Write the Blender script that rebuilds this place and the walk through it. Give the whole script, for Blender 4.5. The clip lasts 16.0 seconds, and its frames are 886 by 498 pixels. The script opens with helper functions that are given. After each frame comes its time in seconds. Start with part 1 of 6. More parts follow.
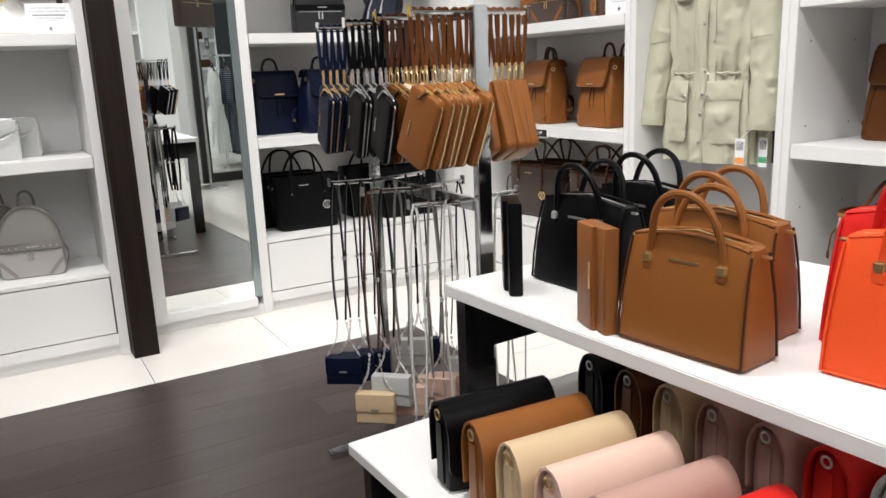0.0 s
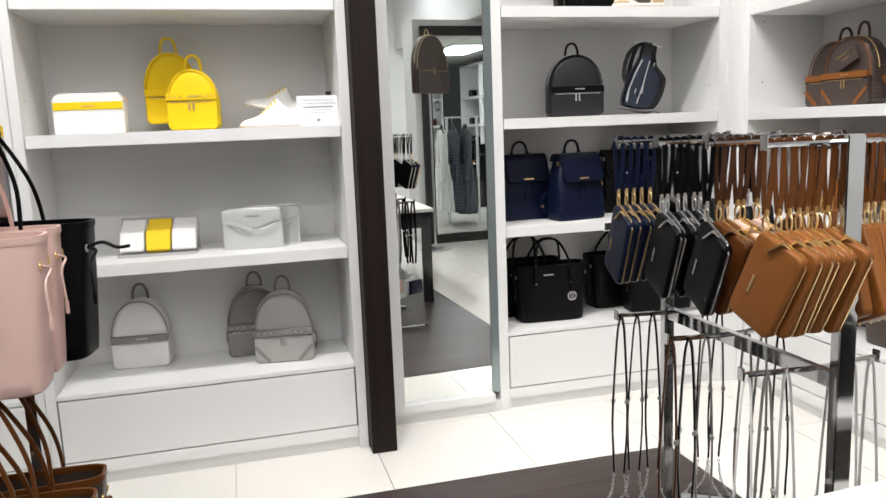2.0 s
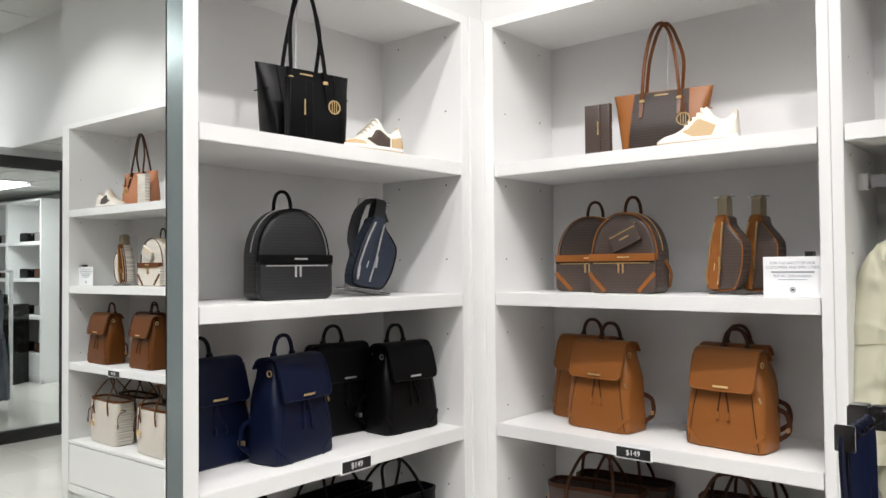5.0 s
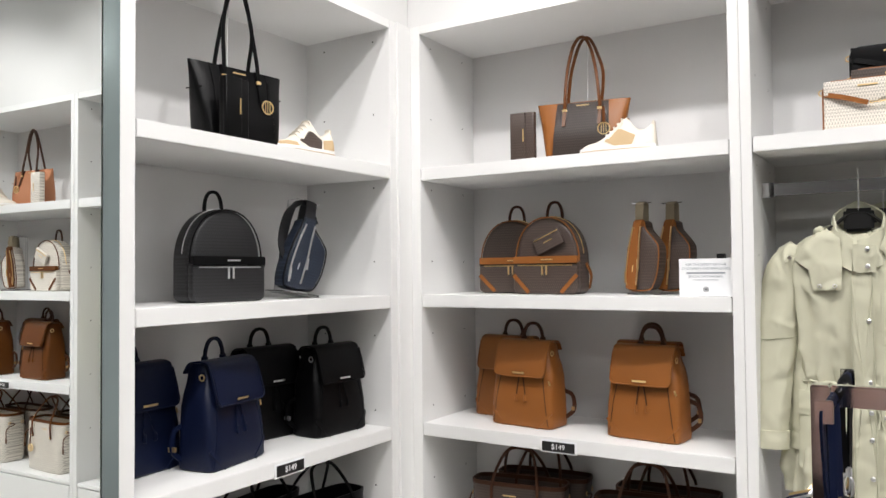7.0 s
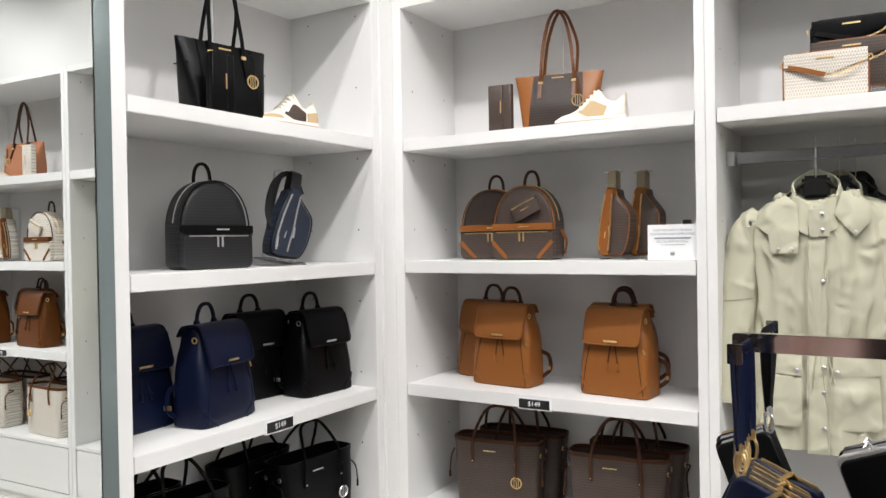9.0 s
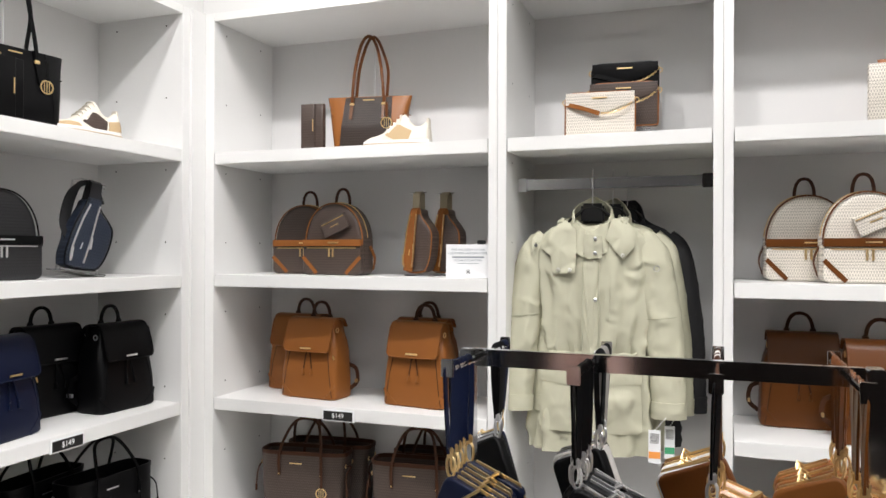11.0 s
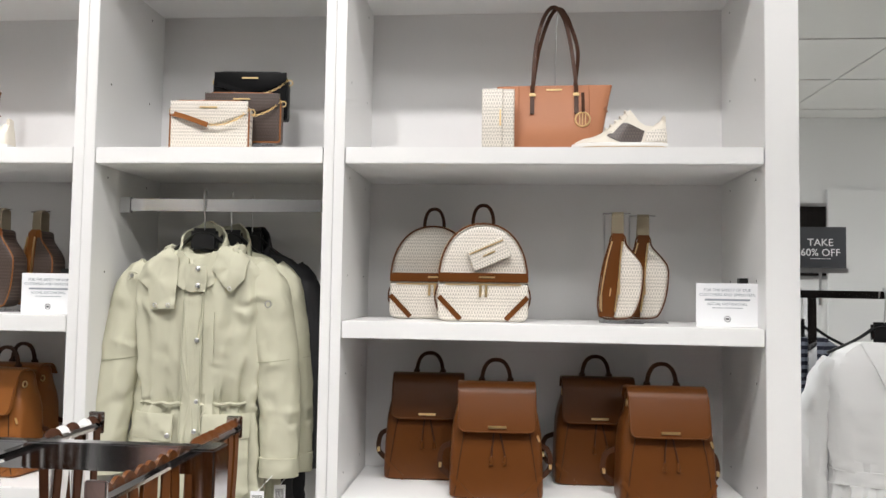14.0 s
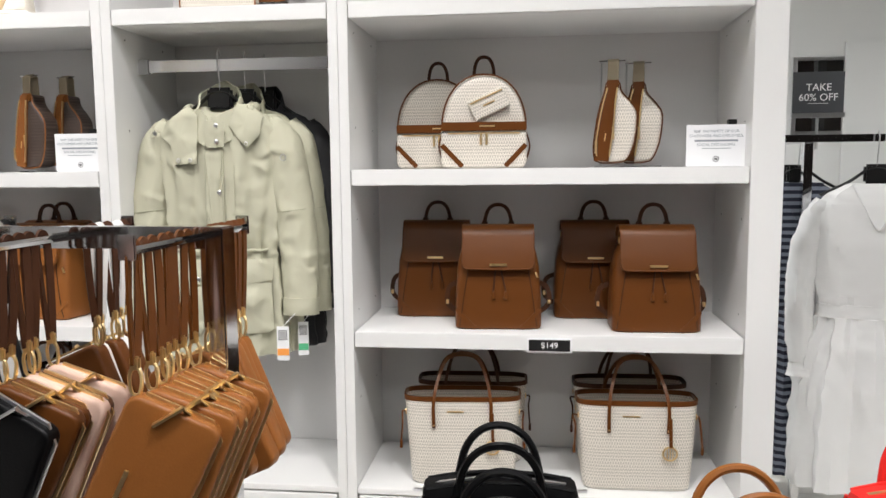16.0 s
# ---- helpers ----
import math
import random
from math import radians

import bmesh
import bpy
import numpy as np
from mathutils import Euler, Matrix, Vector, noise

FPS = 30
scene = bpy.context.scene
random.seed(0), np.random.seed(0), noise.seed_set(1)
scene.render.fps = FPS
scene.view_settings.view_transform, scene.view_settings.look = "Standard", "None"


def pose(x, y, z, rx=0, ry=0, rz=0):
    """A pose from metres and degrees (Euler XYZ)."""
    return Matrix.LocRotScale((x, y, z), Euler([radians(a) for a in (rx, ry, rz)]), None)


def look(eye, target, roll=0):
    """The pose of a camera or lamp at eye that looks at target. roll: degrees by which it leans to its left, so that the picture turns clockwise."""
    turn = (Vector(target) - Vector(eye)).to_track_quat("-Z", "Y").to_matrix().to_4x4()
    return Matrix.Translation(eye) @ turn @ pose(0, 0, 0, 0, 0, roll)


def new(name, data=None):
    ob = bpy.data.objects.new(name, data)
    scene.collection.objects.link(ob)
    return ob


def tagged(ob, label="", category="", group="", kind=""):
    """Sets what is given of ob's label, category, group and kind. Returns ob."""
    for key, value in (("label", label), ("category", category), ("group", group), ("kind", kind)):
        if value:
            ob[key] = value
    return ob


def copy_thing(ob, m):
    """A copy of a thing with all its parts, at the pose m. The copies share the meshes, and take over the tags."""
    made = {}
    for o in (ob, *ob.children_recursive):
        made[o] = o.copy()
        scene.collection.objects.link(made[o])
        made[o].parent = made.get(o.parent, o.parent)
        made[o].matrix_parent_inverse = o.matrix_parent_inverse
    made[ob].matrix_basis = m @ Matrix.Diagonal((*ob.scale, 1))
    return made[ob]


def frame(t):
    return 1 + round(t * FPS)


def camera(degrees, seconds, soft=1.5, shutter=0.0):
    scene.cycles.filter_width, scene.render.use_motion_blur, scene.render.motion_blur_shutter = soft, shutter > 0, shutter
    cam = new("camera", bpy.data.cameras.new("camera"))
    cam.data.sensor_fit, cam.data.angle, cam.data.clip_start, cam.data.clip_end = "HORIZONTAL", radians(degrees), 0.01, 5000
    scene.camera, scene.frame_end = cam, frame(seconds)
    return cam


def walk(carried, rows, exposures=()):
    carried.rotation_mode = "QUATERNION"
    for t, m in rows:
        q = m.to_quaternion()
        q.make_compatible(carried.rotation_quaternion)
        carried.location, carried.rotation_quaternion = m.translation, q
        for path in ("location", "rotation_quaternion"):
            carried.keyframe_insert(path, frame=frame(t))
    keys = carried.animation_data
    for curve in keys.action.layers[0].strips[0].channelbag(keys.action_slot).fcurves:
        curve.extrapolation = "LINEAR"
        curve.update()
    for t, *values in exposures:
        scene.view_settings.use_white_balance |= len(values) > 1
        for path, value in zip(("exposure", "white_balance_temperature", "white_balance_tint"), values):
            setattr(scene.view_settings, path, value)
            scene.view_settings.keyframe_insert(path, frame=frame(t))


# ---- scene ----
cam = camera(60.3, 16.0, soft=1.5)
PATH = [
    (0, (0.369, 1.676, 1.118), (1.34, 3.363, 0.659), -2.3),
    (0.5, (0.356, 1.617, 1.239), (0.988, 3.463, 0.797), -2.9),
    (1, (0.291, 1.661, 1.249), (0.757, 3.564, 0.847), -2.7),
    (1.5, (0.301, 1.817, 1.276), (0.749, 3.731, 0.904), -2.4),
    (2, (0.303, 2.033, 1.285), (0.805, 3.943, 0.968), -2.2),
    (2.5, (0.3, 2.298, 1.302), (0.886, 4.193, 1.044), -1.9),
    (3, (0.297, 2.567, 1.335), (1.072, 4.4, 1.137), -1.4),
    (3.5, (0.298, 2.846, 1.368), (1.308, 4.567, 1.238), -1.2),
    (4, (0.316, 3.09, 1.364), (1.497, 4.702, 1.289), -1.0),
    (4.5, (0.352, 3.306, 1.384), (1.721, 4.764, 1.382), -0.7),
    (5, (0.356, 3.459, 1.401), (1.877, 4.756, 1.449), -0.5),
    (7.5, (0.215, 3.549, 1.38), (1.917, 4.598, 1.424), -0.6),
    (8, (0.201, 3.527, 1.369), (1.895, 4.59, 1.36), -1.0),
    (10.5, (0.126, 3.321, 1.407), (1.888, 4.266, 1.4), 0.2),
    (11, (0.154, 3.28, 1.399), (2.03, 3.974, 1.405), 0.2),
    (11.5, (0.219, 3.26, 1.413), (2.181, 3.648, 1.419), 0.5),
    (12, (0.36, 3.172, 1.391), (2.342, 3.427, 1.463), 1.1),
    (12.5, (0.475, 3.082, 1.405), (2.464, 3.267, 1.502), 0.5),
    (13, (0.546, 2.95, 1.396), (2.535, 3.122, 1.514), 1.2),
    (13.5, (0.577, 2.862, 1.401), (2.567, 3.031, 1.515), 1.2),
    (14, (0.581, 2.815, 1.401), (2.571, 2.984, 1.501), 0.9),
    (14.5, (0.571, 2.793, 1.39), (2.563, 2.958, 1.457), 0.9),
    (15, (0.558, 2.775, 1.358), (2.551, 2.942, 1.358), -0.1),
    (15.5, (0.514, 2.751, 1.324), (2.504, 2.935, 1.247), -0.5),
    (16, (0.45, 2.73, 1.313), (2.424, 2.971, 1.099), -0.5),
]
walk(cam, [(t, look(eye, target, roll)) for t, eye, target, roll in PATH])

# ---- light ----
EXPOSURE = -0.53
scene.view_settings.exposure = EXPOSURE
world = bpy.data.worlds.new("world")
scene.world = world
world.use_nodes = True
world.node_tree.nodes["Background"].inputs[0].default_value = (0.9, 0.95, 1.0, 1)
world.node_tree.nodes["Background"].inputs[1].default_value = 0.05
CEIL = 3.4


def area_lamp(x, y, z, sx, sy, watts, colour=(0.98, 1.0, 1.03)):
    data = bpy.data.lights.new("panel_light", "AREA")
    data.shape, data.size, data.size_y, data.energy, data.color = "RECTANGLE", sx, sy, watts, colour
    ob = new("panel_light", data)
    ob.matrix_world = pose(x, y, z)
    return ob


def spot_lamp(eye, target, watts, angle=85, colour=(1.02, 0.985, 0.975)):
    data = bpy.data.lights.new("track_spot", "SPOT")
    data.energy, data.spot_size, data.spot_blend, data.shadow_soft_size, data.color = watts, radians(angle), 0.6, 0.045, colour
    ob = new("track_spot", data)
    # the source sits at the mouth of the lamp head
    aim = Vector(target) - Vector(eye)
    ob.matrix_world = look(tuple(Vector(eye) + aim.normalized() * 0.12), target)
    return ob


TROFFERS = [(0.4, 3.3), (0.4, 1.2), (-1.7, 3.3), (-1.7, 1.2), (0.4, -0.9), (2.2, -0.9)]
for x, y in TROFFERS:
    area_lamp(x, y, CEIL - 0.03, 0.56, 1.16, 16 if y > 0 else 32)
area_lamp(4.0, 3.2, 2.38, 0.56, 1.16, 44)
area_lamp(4.0, -1.2, 2.38, 0.56, 1.16, 32)
SPOTS = [((-0.6, 3.95, 3.3), (-0.3, 5.1, 0.9), 108), ((0.4, 3.95, 3.3), (0.3, 5.1, 0.9), 108), ((1.2, 4.0, 3.3), (1.6, 5.3, 0.9), 70), ((1.8, 4.0, 3.3), (2.1, 5.3, 0.9), 64),
         ((1.4, 4.7, 3.3), (2.7, 4.8, 0.9), 62), ((1.4, 4.15, 3.3), (2.7, 4.2, 0.9), 66), ((1.4, 3.5, 3.3), (2.7, 3.6, 1.0), 58), ((1.4, 2.7, 3.3), (2.7, 2.65, 1.0), 92),
         ((0.7, 2.2, 3.3), (1.2, 2.5, 0.7), 165), ((-0.5, 2.3, 3.3), (-0.2, 3.5, 0.8), 85), ((0.45, 3.0, 3.3), (1.3, 3.3, 0.8), 45), ((2.3, 1.0, 3.3), (3.2, 1.6, 1.0), 30)]
for a, b, watts in SPOTS:
    spot_lamp(a, b, watts * 1.1)

# ---- materials ----


def material(name, colour, rough=0.5, metal=0.0, grain=60.0, bump=0.1, vary=0.08, depth=0.002, blotch=3.0, coat=0.0, coords="Object"):
    m = bpy.data.materials.new(name)
    m.use_nodes = True
    n, l = m.node_tree.nodes, m.node_tree.links
    b = n["Principled BSDF"]
    b.inputs["Roughness"].default_value, b.inputs["Metallic"].default_value, b.inputs["Coat Weight"].default_value = rough, metal, coat
    tc = n.new("ShaderNodeTexCoord")
    big, fine = n.new("ShaderNodeTexNoise"), n.new("ShaderNodeTexNoise")
    big.inputs["Scale"].default_value, fine.inputs["Scale"].default_value, fine.inputs["Detail"].default_value = blotch, grain, 4
    for t in (big, fine):
        l.new(tc.outputs[coords], t.inputs["Vector"])
    mix = n.new("ShaderNodeMixRGB")
    mix.inputs[1].default_value = (*[c * (1 - vary) for c in colour], 1)
    mix.inputs[2].default_value = (*[min(1, c * (1 + vary)) for c in colour], 1)
    add = n.new("ShaderNodeMath")
    add.operation = "ADD"
    half = n.new("ShaderNodeMath")
    half.operation, half.inputs[1].default_value = "MULTIPLY", 0.5
    l.new(big.outputs[0], add.inputs[0]), l.new(fine.outputs[0], add.inputs[1])
    l.new(add.outputs[0], half.inputs[0]), l.new(half.outputs[0], mix.inputs[0])
    l.new(mix.outputs[0], b.inputs["Base Color"])
    if bump:
        bp = n.new("ShaderNodeBump")
        bp.inputs["Strength"].default_value, bp.inputs["Distance"].default_value = bump, depth
        l.new(fine.outputs[0], bp.inputs["Height"]), l.new(bp.outputs[0], b.inputs["Normal"])
    return m


def leather(name, colour, rough=0.42):
    m = material(name, colour, rough, 0, 420, 0.22, 0.1, 0.001, 9)
    m.node_tree.nodes["Principled BSDF"].inputs["Specular IOR Level"].default_value = 0.15
    return m


def signature(name, base, mark, rough=0.45):
    """Coated canvas with a small woven repeat of light strokes."""
    m = material(name, base, rough, 0, 500, 0.15, 0.06, 0.001, 8)
    n, l = m.node_tree.nodes, m.node_tree.links
    b = n["Principled BSDF"]
    old = b.inputs["Base Color"].links[0].from_socket
    tc, mp = n.new("ShaderNodeTexCoord"), n.new("ShaderNodeMapping")
    l.new(tc.outputs["Object"], mp.inputs[0])
    sums = []
    for ang in (0.42, -0.42):
        mp2, w = n.new("ShaderNodeMapping"), n.new("ShaderNodeTexWave")
        mp2.inputs["Rotation"].default_value = (0, ang, 0)
        l.new(tc.outputs["Object"], mp2.inputs[0]), l.new(mp2.outputs[0], w.inputs["Vector"])
        w.bands_direction, w.inputs["Scale"].default_value = "X", 46
        w.inputs["Distortion"].default_value = 0.6
        sums.append(w.outputs["Fac"])
    rows = n.new("ShaderNodeTexWave")
    rows.bands_direction, rows.inputs["Scale"].default_value = "Z", 32
    l.new(tc.outputs["Object"], rows.inputs["Vector"])
    mx = n.new("ShaderNodeMath")
    mx.operation = "MAXIMUM"
    l.new(sums[0], mx.inputs[0]), l.new(sums[1], mx.inputs[1])
    ra, rb = n.new("ShaderNodeValToRGB"), n.new("ShaderNodeValToRGB")
    ra.color_ramp.elements[0].position, ra.color_ramp.elements[1].position = 0.72, 0.88
    rb.color_ramp.elements[0].position, rb.color_ramp.elements[1].position = 0.02, 0.35
    l.new(mx.outputs[0], ra.inputs[0]), l.new(rows.outputs["Fac"], rb.inputs[0])
    mul = n.new("ShaderNodeMath")
    mul.operation = "MULTIPLY"
    l.new(ra.outputs[0], mul.inputs[0]), l.new(rb.outputs[0], mul.inputs[1])
    mix = n.new("ShaderNodeMixRGB")
    mix.inputs[2].default_value = (*mark, 1)
    l.new(mul.outputs[0], mix.inputs[0]), l.new(old, mix.inputs[1]), l.new(mix.outputs[0], b.inputs["Base Color"])
    return m


def stretched(name, dark, light, rough, scale, bump=0.2, random=0.25):
    """Wood whose grain runs along x of the object, each piece a little different."""
    m = bpy.data.materials.new(name)
    m.use_nodes = True
    n, l = m.node_tree.nodes, m.node_tree.links
    b = n["Principled BSDF"]
    b.inputs["Roughness"].default_value = rough
    tc, mp, no, oi = n.new("ShaderNodeTexCoord"), n.new("ShaderNodeMapping"), n.new("ShaderNodeTexNoise"), n.new("ShaderNodeObjectInfo")
    mp.inputs["Scale"].default_value = scale
    no.inputs["Scale"].default_value, no.inputs["Detail"].default_value = 1.0, 6
    shift = n.new("ShaderNodeVectorMath")
    shift.operation = "MULTIPLY_ADD"
    shift.inputs[1].default_value = (37.0, 11.0, 5.0)
    l.new(oi.outputs["Random"], shift.inputs[0]), l.new(tc.outputs["Object"], shift.inputs[2])
    l.new(shift.outputs[0], mp.inputs[0]), l.new(mp.outputs[0], no.inputs["Vector"])
    mix = n.new("ShaderNodeMixRGB")
    mix.inputs[1].default_value, mix.inputs[2].default_value = (*dark, 1), (*light, 1)
    l.new(no.outputs[0], mix.inputs[0])
    hsv, ma = n.new("ShaderNodeHueSaturation"), n.new("ShaderNodeMath")
    ma.operation, ma.inputs[1].default_value, ma.inputs[2].default_value = "MULTIPLY_ADD", random, 1 - random / 2
    l.new(oi.outputs["Random"], ma.inputs[0]), l.new(ma.outputs[0], hsv.inputs["Value"])
    l.new(mix.outputs[0], hsv.inputs["Color"]), l.new(hsv.outputs[0], b.inputs["Base Color"])
    bp = n.new("ShaderNodeBump")
    bp.inputs["Strength"].default_value, bp.inputs["Distance"].default_value = bump, 0.001
    l.new(no.outputs[0], bp.inputs["Height"]), l.new(bp.outputs[0], b.inputs["Normal"])
    return m


def glow(name, colour, strength):
    m = bpy.data.materials.new(name)
    m.use_nodes = True
    b = m.node_tree.nodes["Principled BSDF"]
    b.inputs["Emission Color"].default_value, b.inputs["Emission Strength"].default_value = (*colour, 1), strength
    return m


def stripes(name, a, c, scale, direction="Z"):
    m = material(name, a, 0.8)
    n, l = m.node_tree.nodes, m.node_tree.links
    tc, w, r = n.new("ShaderNodeTexCoord"), n.new("ShaderNodeTexWave"), n.new("ShaderNodeValToRGB")
    w.bands_direction, w.inputs["Scale"].default_value = direction, scale
    r.color_ramp.interpolation = "CONSTANT"
    r.color_ramp.elements[0].color, r.color_ramp.elements[1].color = (*a, 1), (*c, 1)
    r.color_ramp.elements[1].position = 0.5
    l.new(tc.outputs["Object"], w.inputs["Vector"]), l.new(w.outputs["Fac"], r.inputs[0])
    l.new(r.outputs[0], n["Principled BSDF"].inputs["Base Color"])
    return m


WHITE = material("white_laminate", (0.8, 0.8, 0.79), 0.38, 0, 90, 0.04, 0.02, 0.001, 1.5)
WHITE_IN = material("matt_white_lining", (0.74, 0.735, 0.73), 0.55, 0, 160, 0.06, 0.03, 0.001, 1.2)
PAINT = material("wall_paint", (0.75, 0.75, 0.74), 0.7, 0, 120, 0.08, 0.03, 0.001, 0.7)
TILE = material("cream_floor_tile", (0.76, 0.74, 0.69), 0.12, 0, 40, 0.02, 0.04, 0.001, 2.2)
GROUT = material("grout", (0.45, 0.43, 0.38), 0.8)
PLANK = stretched("dark_wood_plank", (0.018, 0.012, 0.011), (0.075, 0.056, 0.05), 0.34, (2.2, 22, 22))
WENGE = stretched("wenge_column", (0.002, 0.0015, 0.0015), (0.022, 0.013, 0.01), 0.55, (70, 70, 1.2), 0.5, 0)
WENGE.node_tree.nodes["Principled BSDF"].inputs["Specular IOR Level"].default_value = 0.2
CEILING = material("ceiling_tile", (0.68, 0.68, 0.66), 0.85, 0, 200, 0.25, 0.05, 0.002, 2)
CEIL_GRID = material("ceiling_grid", (0.55, 0.55, 0.54), 0.5)
CHROME = material("chrome", (0.62, 0.62, 0.63), 0.1, 1.0, 30, 0, 0.03)
STEEL = material("brushed_metal", (0.6, 0.6, 0.6), 0.28, 1.0, 200, 0.05, 0.05)
RAIL = material("polished_rail", (0.7, 0.7, 0.71), 0.24, 1.0, 30, 0, 0.03)
GOLD = material("gold_hardware", (0.88, 0.66, 0.34), 0.38, 1.0, 80, 0, 0.05)
SILVER = material("silver_hardware", (0.8, 0.8, 0.81), 0.36, 1.0, 80, 0, 0.05)
GLOSS_BLACK = material("gloss_black_lacquer", (0.012, 0.011, 0.011), 0.12, 0, 60, 0, 0.2)
BLACK_FRAME = material("black_frame", (0.01, 0.009, 0.009), 0.35, 0, 80, 0.1, 0.2)
HOLE = material("shelf_pin_hole", (0.03, 0.03, 0.03), 0.7)
PAPER = material("white_card", (0.85, 0.86, 0.87), 0.6, 0, 100, 0.02, 0.01)
INK = material("ink", (0.05, 0.05, 0.055), 0.7)
GREY_INK = material("grey_ink", (0.3, 0.33, 0.36), 0.7)
SIGN_DARK = material("dark_sign_card", (0.05, 0.053, 0.058), 0.4, 0, 80, 0.02, 0.05)
LETTER = material("white_lettering", (0.85, 0.85, 0.85), 0.6)
TAG_BLACK = material("black_price_tag", (0.012, 0.012, 0.012), 0.35)
PANEL = glow("lamp_diffuser", (1.0, 0.97, 0.93), 6.0)
MIRROR = material("mirror_glass", (0.9, 0.93, 0.92), 0.0, 1.0, 10, 0, 0)
GLASS_EDGE = material("mirror_edge", (0.35, 0.42, 0.42), 0.15, 0.6, 30, 0, 0.03)
ACRYLIC = bpy.data.materials.new("clear_acrylic")
ACRYLIC.use_nodes = True
_b = ACRYLIC.node_tree.nodes["Principled BSDF"]
_b.inputs["Transmission Weight"].default_value, _b.inputs["Roughness"].default_value, _b.inputs["IOR"].default_value = 0.9, 0.06, 1.35
NAVY = leather("navy_leather", (0.0035, 0.0065, 0.024), 0.36)
BLACK = leather("black_leather", (0.0022, 0.0022, 0.0026), 0.36)
TAN = leather("tan_leather", (0.25, 0.09, 0.022), 0.36)
COGNAC = leather("cognac_leather", (0.115, 0.038, 0.0085), 0.32)
LIGHT_TAN = leather("light_tan_leather", (0.44, 0.19, 0.1), 0.42)
DARK_BROWN = leather("dark_brown_leather", (0.06, 0.024, 0.012), 0.42)
PINK = leather("pale_pink_leather", (0.8, 0.56, 0.5), 0.45)
BLUSH = leather("blush_leather", (0.74, 0.52, 0.42), 0.45)
MAUVE = leather("mauve_leather", (0.5, 0.31, 0.26), 0.45)
CAMEL = leather("camel_leather", (0.6, 0.45, 0.28), 0.45)
RED = leather("red_leather", (0.72, 0.025, 0.02), 0.42)
ORANGE = leather("orange_red_leather", (0.88, 0.1, 0.025), 0.42)
YELLOW = leather("yellow_leather", (0.86, 0.6, 0.015), 0.42)
WHITE_L = leather("white_leather", (0.8, 0.79, 0.77), 0.42)
GREY_L = leather("pale_grey_leather", (0.52, 0.53, 0.52), 0.42)
GREY_M = leather("pearl_grey_leather", (0.4, 0.385, 0.365), 0.4)
GREY_D = leather("taupe_grey_leather", (0.25, 0.235, 0.22), 0.42)
SIG_BROWN = signature("brown_signature_canvas", (0.046, 0.03, 0.024), (0.088, 0.064, 0.052))
SIG_CREAM = signature("cream_signature_canvas", (0.76, 0.71, 0.63), (0.43, 0.395, 0.345))
SIG_BLACK = signature("black_signature_canvas", (0.005, 0.005, 0.006), (0.022, 0.022, 0.025))
SIG_NAVY = signature("navy_signature_canvas", (0.007, 0.012, 0.027), (0.03, 0.042, 0.066))
WEBBING = material("khaki_webbing", (0.3, 0.25, 0.17), 0.8, 0, 300, 0.3, 0.15)
SAGE = material("sage_cotton", (0.52, 0.51, 0.385), 0.75, 0, 12, 1.0, 0.05, 0.018, 14)
SAGE_D = material("sage_lining", (0.4, 0.4, 0.29), 0.8, 0, 260, 0.2, 0.06)
BLACK_CLOTH = material("black_cloth", (0.012, 0.012, 0.014), 0.7, 0, 260, 0.2, 0.1)
WHITE_CLOTH = material("white_gauze", (0.8, 0.8, 0.79), 0.8, 0, 7, 0.7, 0.03, 0.016, 10)
for m in (SAGE, WHITE_CLOTH):
    # sharp-edged creases
    m.node_tree.nodes["Noise Texture.001"].noise_type = "RIDGED_MULTIFRACTAL"
    m.node_tree.nodes["Noise Texture.001"].inputs["Distortion"].default_value = 0.6
STRIPED = stripes("navy_striped_knit", (0.012, 0.014, 0.03), (0.2, 0.22, 0.27), 12)
FLORAL = material("dark_floral_cloth", (0.09, 0.1, 0.12), 0.8, 0, 30, 0.1, 0.95, 0.002, 14)
PLASTIC = material("black_plastic", (0.01, 0.01, 0.01), 0.3, 0, 60, 0, 0.1)
SUEDE = material("beige_suede", (0.5, 0.36, 0.2), 0.75, 0, 300, 0.3, 0.08)
CREAM_L = leather("cream_leather", (0.74, 0.69, 0.6), 0.45)
SOLE = material("white_rubber", (0.78, 0.77, 0.74), 0.5, 0, 120, 0.05, 0.03)
BARCODE = stripes("barcode", (0.8, 0.8, 0.8), (0.05, 0.05, 0.05), 160, "X")
LABEL_ORANGE = material("orange_label", (0.9, 0.35, 0.08), 0.6)
LABEL_GREEN = material("green_label", (0.08, 0.4, 0.2), 0.6)

for _m in (TAN, COGNAC, NAVY):
    _m.node_tree.nodes["Principled BSDF"].inputs["Specular IOR Level"].default_value = 0.22

# ---- shapes ----


def finish(bm, smooth=True, angle=40):
    bmesh.ops.recalc_face_normals(bm, faces=bm.faces)
    for f in bm.faces:
        f.smooth = smooth
    if smooth:
        for e in bm.edges:
            if len(e.link_faces) == 2 and e.calc_face_angle(0) > radians(angle):
                e.smooth = False
    return bm


def mesh_of(name, bm, mat, smooth=True, angle=40):
    finish(bm, smooth, angle)
    me = bpy.data.meshes.new(name)
    bm.to_mesh(me)
    bm.free()
    me.materials.append(mat)
    return me


def part(name, bm, mat, parent=None, label="", smooth=True, angle=40):
    ob = new(name, mesh_of(name, bm, mat, smooth, angle))
    if parent is not None:
        ob.parent = parent
    if label:
        tagged(ob, label)
    return ob


def thing(name, label, category, group="", kind=""):
    return tagged(new(name), label, category, group, kind)


